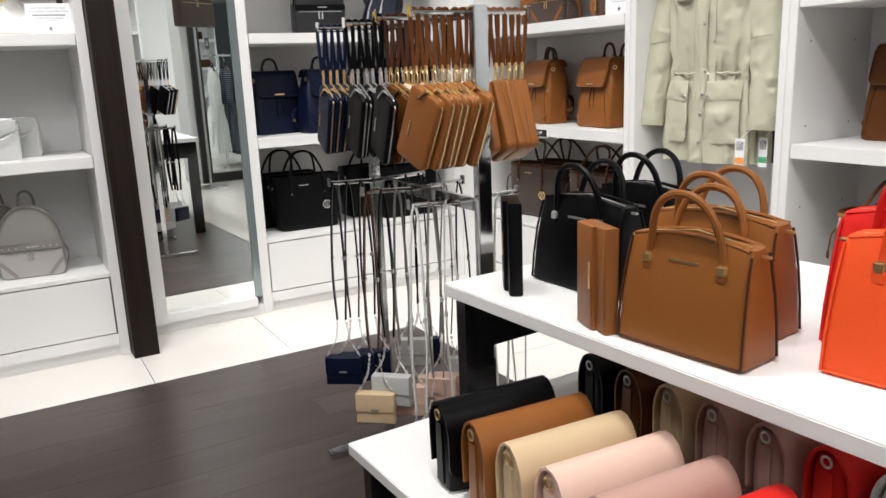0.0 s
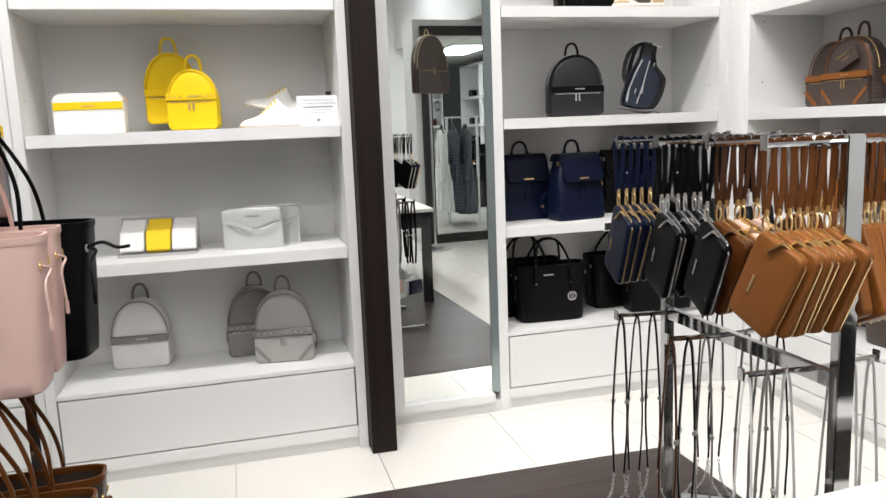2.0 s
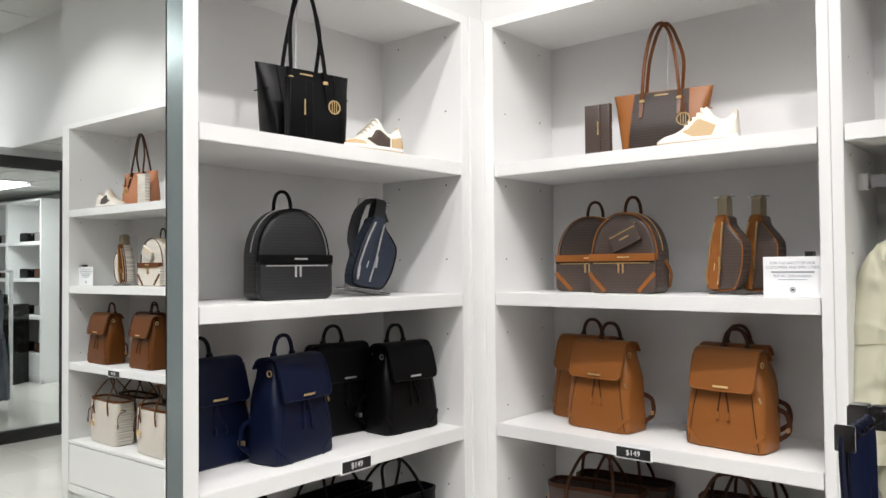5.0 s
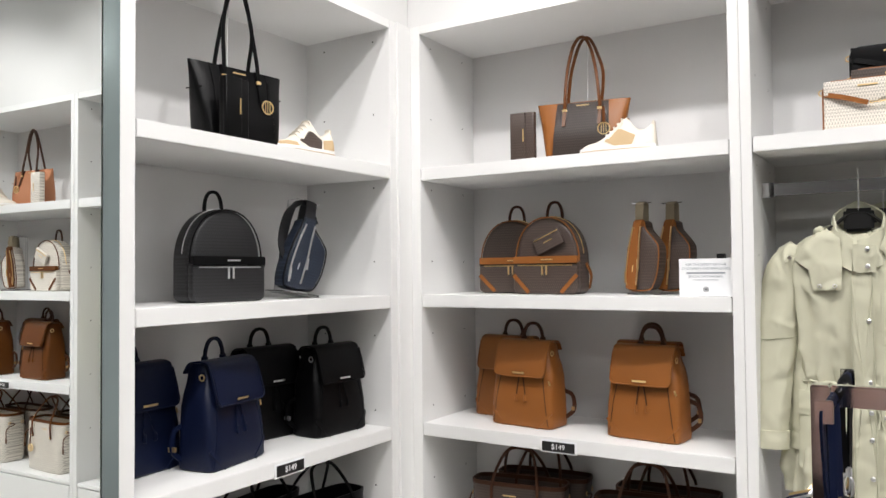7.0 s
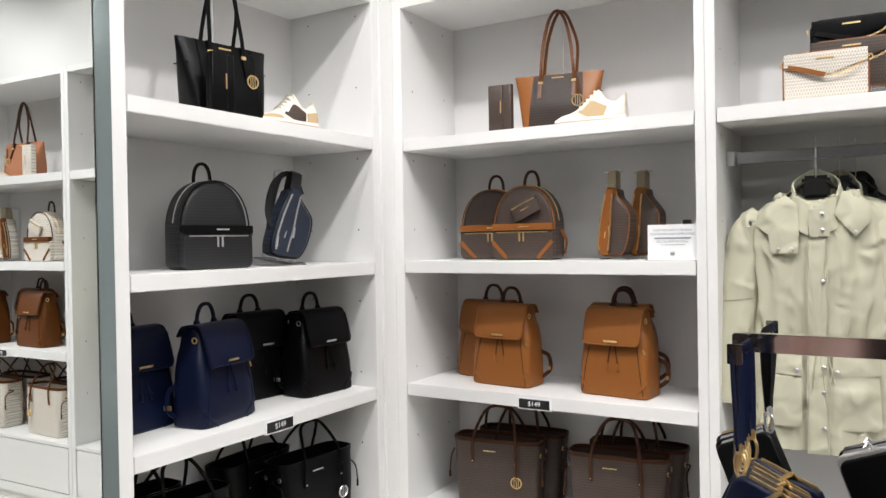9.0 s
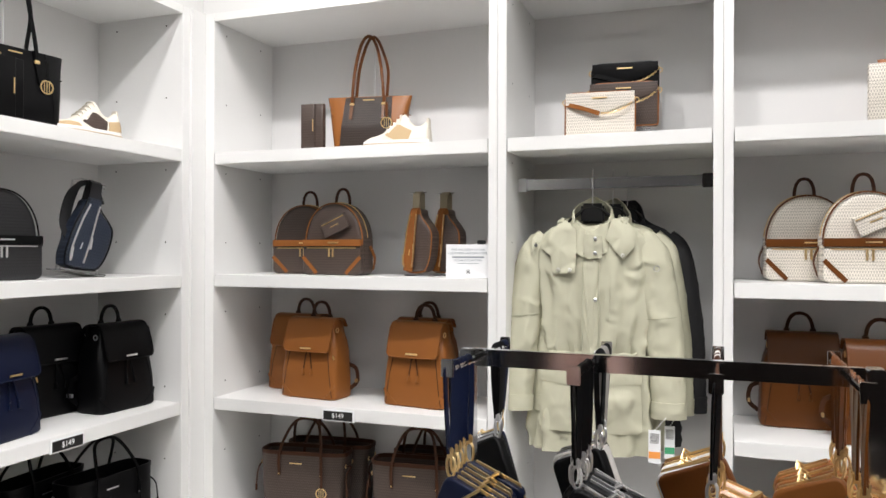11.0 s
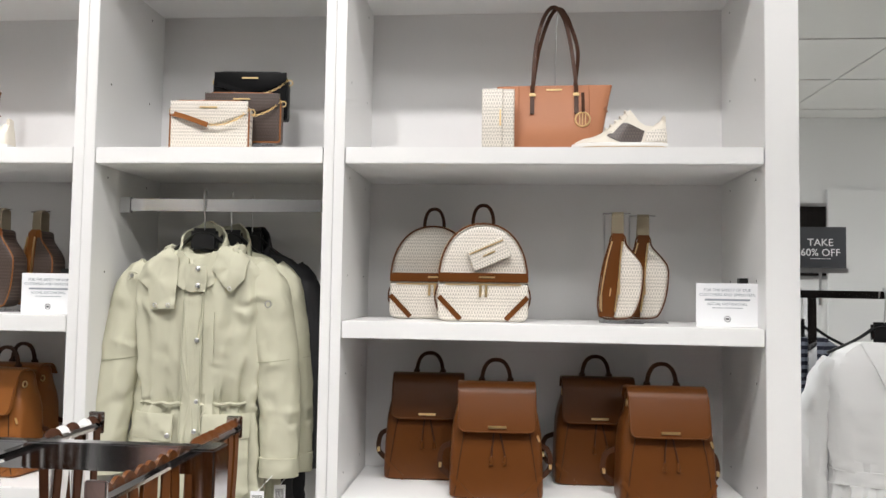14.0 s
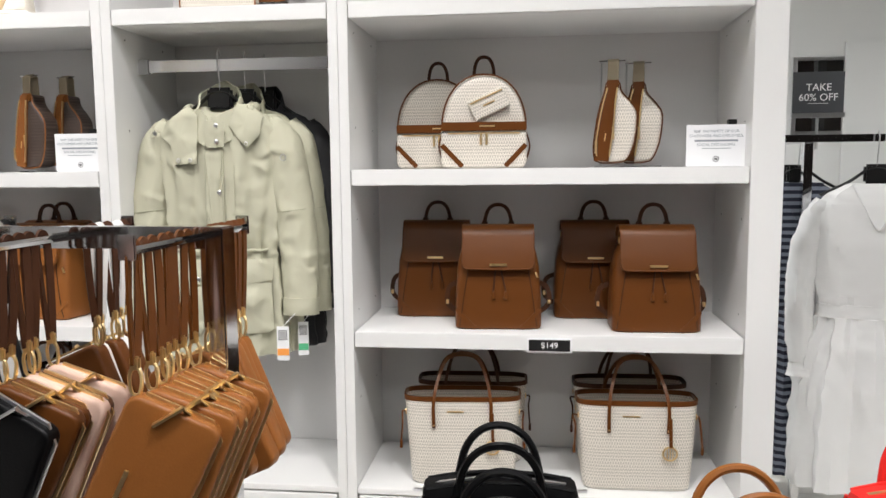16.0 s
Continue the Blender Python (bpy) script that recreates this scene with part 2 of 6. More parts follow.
def box(x0, x1, y0, y1, z0, z1, bevel=0.0, bm=None):
    bm = bm or bmesh.new()
    r = bmesh.ops.create_cube(bm, size=1)
    bmesh.ops.transform(bm, verts=r["verts"], matrix=Matrix.Translation(((x0 + x1) / 2, (y0 + y1) / 2, (z0 + z1) / 2)) @ Matrix.Diagonal((x1 - x0, y1 - y0, z1 - z0, 1)))
    if bevel:
        es = list({e for v in r["verts"] for e in v.link_edges})
        bmesh.ops.bevel(bm, geom=es, offset=bevel, segments=2, affect="EDGES")
    return bm


def loft(rings, caps=True, bm=None, closed=True):
    bm = bm or bmesh.new()
    vs = [[bm.verts.new(p) for p in r] for r in rings]
    n = len(rings[0])
    for a, b in zip(vs, vs[1:]):
        for i in range(n if closed else n - 1):
            j = (i + 1) % n
            try:
                bm.faces.new((a[i], a[j], b[j], b[i]))
            except ValueError:
                pass
    if caps and closed:
        bm.faces.new(vs[0]), bm.faces.new(vs[-1])
    return bm


def superring(cx, cy, z, w, d, power=5.0, n=32):
    """A rounded rectangle of width w and depth d at height z."""
    out = []
    for i in range(n):
        a = 2 * math.pi * (i + 0.5) / n
        c, s = math.cos(a), math.sin(a)
        out.append((cx + w / 2 * math.copysign(abs(c) ** (2 / power), c), cy + d / 2 * math.copysign(abs(s) ** (2 / power), s), z))
    return out


def puffed(outline, y0, y1, edge, bm=None, bulge=0.0):
    """A flat outline in x and z given depth from y0 to y1, with its rim rounded by edge and its faces bulged."""
    n = len(outline)
    cx, cz = sum(p[0] for p in outline) / n, sum(p[1] for p in outline) / n
    normals = []
    area = sum(outline[i][0] * outline[(i + 1) % n][1] - outline[(i + 1) % n][0] * outline[i][1] for i in range(n))
    sg = 1 if area > 0 else -1
    for i in range(n):
        ax, az = outline[i - 1]
        bx, bz = outline[(i + 1) % n]
        tx, tz = bx - ax, bz - az
        k = math.hypot(tx, tz) or 1
        normals.append((tz / k * sg, -tx / k * sg))
    rings = []
    steps = [(1.0, 0.0), (0.62, 0.08), (0.3, 0.3), (0.08, 0.62), (0.0, 1.0)]

    def ring(y, ins):
        return [(p[0] - q[0] * ins, y, p[1] - q[1] * ins) for p, q in zip(outline, normals)]

    def inner(y, s):
        return [(cx + (p[0] - q[0] * edge - cx) * s, y, cz + (p[1] - q[1] * edge - cz) * s) for p, q in zip(outline, normals)]
    if bulge:
        rings += [inner(y0 - bulge, 0.25), inner(y0 - bulge * 0.8, 0.55), inner(y0 - bulge * 0.35, 0.85)]
    rings += [ring(y0 + k * edge, i * edge) for i, k in steps]
    rings += [ring(y1 - k * edge, i * edge) for i, k in reversed(steps)]
    return loft(rings, bm=bm)


def sweep(path, profile, bm=None, up=(0, 0, 1), closed=False, caps=True):
    """A profile (list of side, up pairs) carried along a path."""
    bm = bm or bmesh.new()
    pts = [Vector(p) for p in path]
    rings, side = [], None
    for i, p in enumerate(pts):
        a = pts[max(i - 1, 0)] if not closed else pts[i - 1]
        b = pts[min(i + 1, len(pts) - 1)] if not closed else pts[(i + 1) % len(pts)]
        t = (b - a).normalized()
        if side is None:
            side = t.cross(Vector(up))
            if side.length < 1e-4:
                side = t.cross(Vector((0, 1, 0)))
            side.normalize()
        else:
            side = (side - t * side.dot(t)).normalized()
        nrm = side.cross(t)
        rings.append([tuple(p + side * u + nrm * v) for u, v in profile])
    if closed:
        rings.append(rings[0])
        loft(rings, False, bm)
        bmesh.ops.remove_doubles(bm, verts=bm.verts, dist=1e-6)
        return bm
    return loft(rings, caps, bm)


def sheet(outline, front, thick=0.004, puff=0.0, wave=0.0, seed=0.0, steps=5):
    """A thin panel with an (x, z) outline laid on the surface y = front(x, z)."""
    pts = []
    for i, p in enumerate(outline):
        q = outline[(i + 1) % len(outline)]
        pts += [(p[0] + (q[0] - p[0]) * k / steps, p[1] + (q[1] - p[1]) * k / steps) for k in range(steps)]
    cx, cz = sum(p[0] for p in pts) / len(pts), sum(p[1] for p in pts) / len(pts)

    def at(x, z, r):
        return (x, front(x, z) - puff * (1 - r * r) + wave * noise.noise((x * 40 + seed, seed, z * 30)), z)
    bm = bmesh.new()
    mid = bm.verts.new(at(cx, cz, 0))
    rings = [[bm.verts.new(at(cx + (x - cx) * r, cz + (z - cz) * r, r)) for x, z in pts] for r in (0.3, 0.6, 0.85, 1.0)]
    n = len(pts)
    for i in range(n):
        bm.faces.new((mid, rings[0][i], rings[0][(i + 1) % n]))
        for u, v in zip(rings, rings[1:]):
            bm.faces.new((u[i], v[i], v[(i + 1) % n], u[(i + 1) % n]))
    bmesh.ops.recalc_face_normals(bm, faces=bm.faces)
    up = sum((f.normal.y for f in bm.faces))
    if up > 0:
        bmesh.ops.reverse_faces(bm, faces=bm.faces)
    r = bmesh.ops.extrude_face_region(bm, geom=bm.faces[:])
    for v in [g for g in r["geom"] if isinstance(g, bmesh.types.BMVert)]:
        v.co.y -= thick
    return bm


def disc(r, n=8):
    return [(r * math.cos(2 * math.pi * i / n), r * math.sin(2 * math.pi * i / n)) for i in range(n)]


def flat(w, t):
    return [(-w / 2, -t / 2), (w / 2, -t / 2), (w / 2, t / 2), (-w / 2, t / 2)]


def curve(points, n=10):
    """A smooth line through the points."""
    P = [Vector(p) for p in points]
    P = [P[0] * 2 - P[1]] + P + [P[-1] * 2 - P[-2]]
    out = []
    for i in range(1, len(P) - 2):
        for k in range(n):
            t = k / n
            a, b, c, d = P[i - 1], P[i], P[i + 1], P[i + 2]
            out.append(0.5 * ((2 * b) + (c - a) * t + (2 * a - 5 * b + 4 * c - d) * t * t + (3 * b - a - 3 * c + d) * t ** 3))
    out.append(P[-2])
    return [tuple(p) for p in out]


def arch(w, h, x=0, y=0, z=0, n=14, power=2.4):
    """Points of an upright arch from its one foot to the other."""
    out = []
    for i in range(n + 1):
        a = math.pi * i / n
        c, s = math.cos(a), math.sin(a)
        out.append((x - w / 2 * math.copysign(abs(c) ** (2 / power), c), y, z + h * abs(s) ** (2 / power)))
    return out


def lettering(name, text, size, mat, parent, m, kind_label=""):
    """Raised letters as a mesh; they read along x and stand along z before the pose m."""
    cu = bpy.data.curves.new(name, "FONT")
    cu.body, cu.size, cu.align_x, cu.align_y, cu.extrude = text, size, "CENTER", "CENTER", 0.0004
    cu.resolution_u = 3
    tmp = bpy.data.objects.new(name, cu)
    me = bpy.data.meshes.new_from_object(tmp)
    bpy.data.objects.remove(tmp)
    me.transform(Matrix.Rotation(radians(90), 4, "X"))
    me.materials.clear()
    me.materials.append(mat)
    ob = new(name, me)
    ob.parent = parent
    ob.matrix_basis = m
    return ob


def bars(rows, mat, parent, name="print", y=0.0):
    """Unreadable print: thin raised bars (x0, x1, z0, z1) on the front."""
    bm = bmesh.new()
    for x0, x1, z0, z1 in rows:
        box(x0, x1, y - 0.0008, y, z0, z1, 0, bm)
    return part(name, bm, mat, parent, smooth=False)


# ---- the room ----
AX0, AX1, AY = -0.406, 0.696, 4.983
BX0, BX1, BY = 1.416, 2.472, 5.17
CX, CY0, CY1 = 2.592, 5.12, 4.022
DY0, DY1 = 3.96, 3.314
EY0, EY1 = 3.257, 2.157
S1, S2, S3, S4, TOP = 0.36, 0.836, 1.307, 1.775, 2.28
DEEP = 0.40


def setting(name, bm, mat, label, smooth=False):
    return tagged(part(name, bm, mat, None, "", smooth), label, name.split("_")[0], kind="structure")


floor = setting("floor", box(-4.0, 6.0, -3.0, 6.0, -0.12, -0.012), GROUT, "grout bed under cream tiles and dark planks")
north = bmesh.new()
box(-4.0, 0.735, AY + DEEP + 0.035, 6.0, 0, 3.6, 0, north)
box(0.735, 3.2, BY + DEEP + 0.035, 6.0, 0, 3.6, 0, north)
setting("wall_north", north, PAINT, "white painted wall behind the shelving")
setting("wall_east", box(CX + DEEP + 0.035, CX + DEEP + 0.15, 2.06, BY + DEEP + 0.03, 0, 3.6), PAINT, "white painted partition behind the shelving")
setting("wall_far_east", box(5.15, 5.3, -3.0, 6.0, 0, 3.6), PAINT, "pale painted far wall")
setting("wall_south", box(-4.0, 5.15, -3.1, -2.95, 0, 3.6), PAINT, "white painted wall behind far shelving")
# unseen west wall, added dark so the chrome mirrors black and bounce light drops
setting("wall_west", box(-4.1, -3.98, -2.95, 5.4, 0, 3.6), WENGE, "unseen closing wall, made dark for chrome reflections and less bounce light")
setting("wall_pier", box(2.45, 3.75, -0.2, 0.22, 0, 2.42), PAINT, "white painted pier that carries a tall mirror")
# soffit over the shelving, flush with its front
sof = bmesh.new()
box(-4.0, 0.735, AY + 0.001, AY + DEEP + 0.034, TOP + 0.03, CEIL, 0, sof)
box(0.735, CX - 0.001, BY + 0.001, BY + DEEP + 0.034, TOP + 0.03, CEIL, 0, sof)
box(CX + 0.001, CX + DEEP + 0.034, 2.06, BY + DEEP + 0.03, TOP + 0.03, CEIL, 0, sof)
setting("wall_soffit", sof, PAINT, "white plaster soffit above the shelving")


def ceiling_mesh(x0, x1, y0, y1, z, pitch=0.61):
    bm = box(x0, x1, y0, y1, z + 0.006, z + 0.1)
    x = x0
    while x < x1 - 0.02:
        y = y0
        while y < y1 - 0.02:
            box(x + 0.012, min(x + pitch, x1) - 0.012, y + 0.012, min(y + pitch, y1) - 0.012, z, z + 0.005, 0, bm)
            y += pitch
        x += pitch
    return bm


setting("ceiling", ceiling_mesh(-4.0, 3.1, -3.0, 5.6, CEIL), CEILING, "white mineral-fibre ceiling tiles in a grid")
setting("ceiling_low", ceiling_mesh(3.1, 5.2, -3.0, 6.0, 2.42), CEILING, "lower white ceiling tiles in a grid")
setting("trim_ceiling_edge", box(3.08, 3.1, -3.0, 2.05, 2.42, CEIL), PAINT, "white drop between the two ceilings")


def ceiling_light(x, y, z):
    t = thing("ceiling_light", "recessed fluorescent troffer with glowing diffuser", "ceiling light", "ceiling troffers")
    bm = box(-0.3, 0.3, -0.6, -0.57, -0.012, 0.0)
    box(-0.3, 0.3, 0.57, 0.6, -0.012, 0, 0, bm), box(-0.3, -0.27, -0.57, 0.57, -0.012, 0, 0, bm), box(0.27, 0.3, -0.57, 0.57, -0.012, 0, 0, bm)
    part("frame", bm, CEIL_GRID, t, "", False)
    part("diffuser", box(-0.27, 0.27, -0.57, 0.57, -0.006, -0.001), PANEL, t, "glowing white diffuser", False)
    t.matrix_basis = pose(x, y, z)
    return t


first = ceiling_light(*TROFFERS[0], CEIL)
for x, y in TROFFERS[1:]:
    copy_thing(first, pose(x, y, CEIL))
copy_thing(first, pose(4.0, 3.2, 2.42)), copy_thing(first, pose(4.0, -1.2, 2.42))


def track_light():
    t = thing("track_light", "small white ceiling spotlight head on a stem", "spotlight", "ceiling spotlights")
    part("stem", sweep([(0, 0, 0.1), (0, 0, 0.03)], disc(0.008)), STEEL, t)
    part("can", loft([superring(0, 0, z, d, d, 2, 16) for z, d in ((0.04, 0.05), (0.035, 0.075), (-0.05, 0.085), (-0.055, 0.08))]), WHITE, t)
    return t


head0 = None
for a, b, watts in SPOTS:
    x, y, z = a
    if head0 is None:
        head0 = track_light()
        head0.matrix_basis = pose(x, y, CEIL - 0.1)
    else:
        copy_thing(head0, pose(x, y, CEIL - 0.1))


# ---- shelving ----


def shelving_unit(label, w, left, right, shelves, base=True):
    """A built-in: x runs along the opening, y into it, z up; left and right are the widths of its stiles."""
    t = thing("shelving_unit", label, "shelving", "built-in shelving")
    D = DEEP
    part("back_panel", box(0, w, D, D + 0.02, 0.08, TOP), WHITE_IN, t, "", False)
    part("side_panel", box(-left, 0, 0, D + 0.02, 0, TOP + 0.03, 0.0015), WHITE, t, "", False)
    part("side_panel", box(w, w + right, 0, D + 0.02, 0, TOP + 0.03, 0.0015), WHITE, t, "", False)
    part("top_panel", box(0.0005, w - 0.0005, 0.001, D, TOP, TOP + 0.03), WHITE, t, "", False)
    for z in shelves:
        sh = part("shelf", box(0.003, w - 0.003, 0.002, D - 0.003, z - 0.046, z, 0.002), WHITE, t, "", False)
        part("edge_band", box(0.004, w - 0.004, 0.001, 0.0025, z - 0.044, z - 0.002), WHITE, sh, "", False)
    if base:
        part("base_top", box(0.001, w - 0.001, 0.003, D - 0.002, S1 - 0.018, S1, 0.002), WHITE, t, "", False)
        part("drawer_front", box(0.006, w - 0.006, 0.002, 0.024, 0.102, S1 - 0.023, 0.0015), WHITE, t, "", False)
        part("bottom_rail", box(0.001, w - 0.001, 0.001, 0.03, 0.05, 0.097, 0.0015), WHITE, t, "", False)
    part("plinth", box(-left, w + right, 0.02, 0.04, 0.0, 0.05), WHITE, t, "", False)
    holes = bmesh.new()
    for x, s in ((0.0, 1), (w, -1)):
        for y in (0.075, 0.31):
            for k in range(7):
                z = 0.62 + 0.27 * k
                if min(abs(z - q + 0.02) for q in shelves) < 0.05:
                    continue
                r = [(x + s * 0.0006, y + 0.0032 * math.cos(a), z + 0.0032 * math.sin(a)) for a in [i * math.pi / 4 for i in range(8)]]
                holes.faces.new([holes.verts.new(p) for p in r])
    tagged(part("pin_holes", holes, HOLE, t, "dark shelf-pin holes", False), kind="stuff")
    return t


def east(y0):
    """Pose of a unit on the east side whose opening begins at y0 and runs south."""
    return pose(CX, y0, 0, 0, 0, -90)


ALL = (S2, S3, S4)
shelving_unit("built-in white shelving with yellow and grey bags", AX1 - AX0, 0.035, 0.037, ALL).matrix_basis = pose(AX0, AY, 0)
shelving_unit("built-in white shelving beside the yellow display", 1.05, 0.035, 0.03, ALL).matrix_basis = pose(AX0 - 0.037 - 0.03 - 1.05, AY, 0)
shelving_unit("built-in white shelving with black and navy bags", BX1 - BX0, 0.044, 0.04, ALL).matrix_basis = pose(BX0, BY, 0)
shelving_unit("built-in white shelving with brown bags", CY0 - CY1, 0.04, 0.031, ALL).matrix_basis = east(CY0)
shelving_unit("narrow built-in white wardrobe bay with hanging jackets", DY0 - DY1, 0.03, 0.028, (S4,)).matrix_basis = east(DY0)
shelving_unit("built-in white shelving with cream and cognac bags", EY0 - EY1, 0.028, 0.085, ALL).matrix_basis = east(EY0)
setting("trim_corner_post", box(BX1 + 0.041, CX + 0.03, CY0 + 0.041, BY + 0.03, 0, TOP + 0.03, 0.001), WHITE, "white corner post between two shelving runs")
setting("column", box(0.736, 0.836, 4.905, 5.3, 0, CEIL, 0.002), WENGE, "dark wenge timber column")

mirror = tagged(new("mirror_1"), "tall frameless wall mirror in a white frame", "mirror", kind="structure")
pane = part("glass", box(-0.205, 0.208, 0, 0.006, 0.09, TOP), MIRROR, mirror, "clear mirror glass", False)
pane.matrix_basis = pose(1.13, 5.184, 0, 0, 0, 1.4)
part("glass_edge", loft([[(1.339, 5.186, z), (1.37, 5.166, z), (1.37, 5.19, z)] for z in (0.09, TOP)]), GLASS_EDGE, mirror, "grey-green bevelled glass edge", False)
part("frame_stile", box(0.838, 0.924, 5.14, 5.22, 0.05, TOP + 0.03, 0.0015), WHITE, mirror, "", False)
part("frame_stile", box(1.3705, 1.3715, 5.165, 5.22, 0.05, TOP + 0.03, 0.0015), WHITE, mirror, "", False)
part("bottom_rail", box(0.9245, 1.3415, 5.15, 5.22, 0.05, 0.089, 0.0015), WHITE, mirror, "", False)
part("plinth", box(0.838, 1.371, 5.17, 5.22, 0.0, 0.05), WHITE, mirror, "", False)

framed = tagged(new("mirror_2"), "tall leaning mirror in a wide black frame", "mirror", kind="structure")
part("glass", box(0.11, 0.95, 0.105, 0.115, 0.1, 2.25), MIRROR, framed, "clear mirror glass", False)
fr = box(0, 0.109, 0.101, 0.15, 0.0, 2.35, 0.004)
box(0.951, 1.06, 0.101, 0.15, 0, 2.35, 0.004, fr), box(0.1095, 0.9505, 0.101, 0.15, 0, 0.099, 0.004, fr), box(0.1095, 0.9505, 0.101, 0.15, 2.251, 2.35, 0.004, fr)
part("frame", fr, BLACK_FRAME, framed, "", False)
framed.matrix_basis = pose(2.52, 0.12, 0)

door = tagged(new("door_1"), "flush white door in the far wall", "door", kind="structure")
part("leaf", box(5.13, 5.149, 0.0, 0.98, 0.01, 2.0), PAINT, door, "", False)

# ---- kinds of goods ----
# every bag stands on z = 0 with its front base line at y = 0 and its depth towards +y


def logo(parent, w, x, y, z, mat, tilt=0):
    """A brand plate: a plain bar."""
    ob = part("logo_plate", box(-w / 2, w / 2, -0.0016, 0, -0.0024, 0.0024, 0.0006), mat, parent)
    ob.matrix_basis = pose(x, y, z, tilt)
    return ob


def charm(parent, x, y, z, metal, strap, drop=0.07):
    c = part("charm", sweep([(x + 0.02 * math.cos(a), y, z - drop - 0.02 + 0.02 * math.sin(a)) for a in [i * math.pi / 8 for i in range(16)]], disc(0.0028, 6), closed=True), metal, parent, "round metal charm")
    part("strap", sweep([(x, y, z), (x + 0.002, y - 0.002, z - drop)], flat(0.009, 0.003), up=(0, 1, 0)), strap, c)
    bm = bmesh.new()
    for k in (-0.008, 0.0, 0.008):
        box(x + k - 0.0012, x + k + 0.0012, y - 0.001, y + 0.001, z - drop - 0.037 + abs(k) * 0.4, z - drop - 0.003 - abs(k) * 0.4, 0, bm)
    part("cut_out", bm, metal, c)


def ring_part(name, parent, c, r, tube, metal, axis="y"):
    pts = []
    for i in range(14):
        a = 2 * math.pi * i / 14
        u, v = r * math.cos(a), r * math.sin(a)
        pts.append((c[0] + u, c[1], c[2] + v) if axis == "y" else (c[0], c[1] + u, c[2] + v))
    return part(name, sweep(pts, disc(tube, 6), closed=True), metal, parent)


def draped(width, path, corner, thick=0.004, nu=18):
    """A flap: a sheet as wide as given that follows a (y, z) path and ends in rounded corners."""
    P = curve([(0, a, b) for a, b in path], 8)
    L = [0]
    for a, b in zip(P, P[1:]):
        L.append(L[-1] + math.dist(a, b))

    def at(s):
        for i in range(len(L) - 1):
            if s <= L[i + 1]:
                k = (s - L[i]) / max(L[i + 1] - L[i], 1e-9)
                return [P[i][j] + (P[i + 1][j] - P[i][j]) * k for j in (1, 2)]
        return P[-1][1:]
    bm = bmesh.new()
    grid = []
    for i in range(nu + 1):
        u = -1 + 2 * i / nu
        u = math.copysign(1 - (1 - abs(u)) ** 1.5, u)
        x = u * width / 2
        over = max(0, abs(x) - (width / 2 - corner))
        end = L[-1] - (corner - math.sqrt(max(0, corner ** 2 - over ** 2)))
        grid.append([bm.verts.new((x, *at(end * k / 16))) for k in range(17)])
    for a, b in zip(grid, grid[1:]):
        for k in range(16):
            bm.faces.new((a[k], b[k], b[k + 1], a[k + 1]))
    bmesh.ops.recalc_face_normals(bm, faces=bm.faces)
    bmesh.ops.solidify(bm, geom=bm.faces[:], thickness=thick)
    return bm


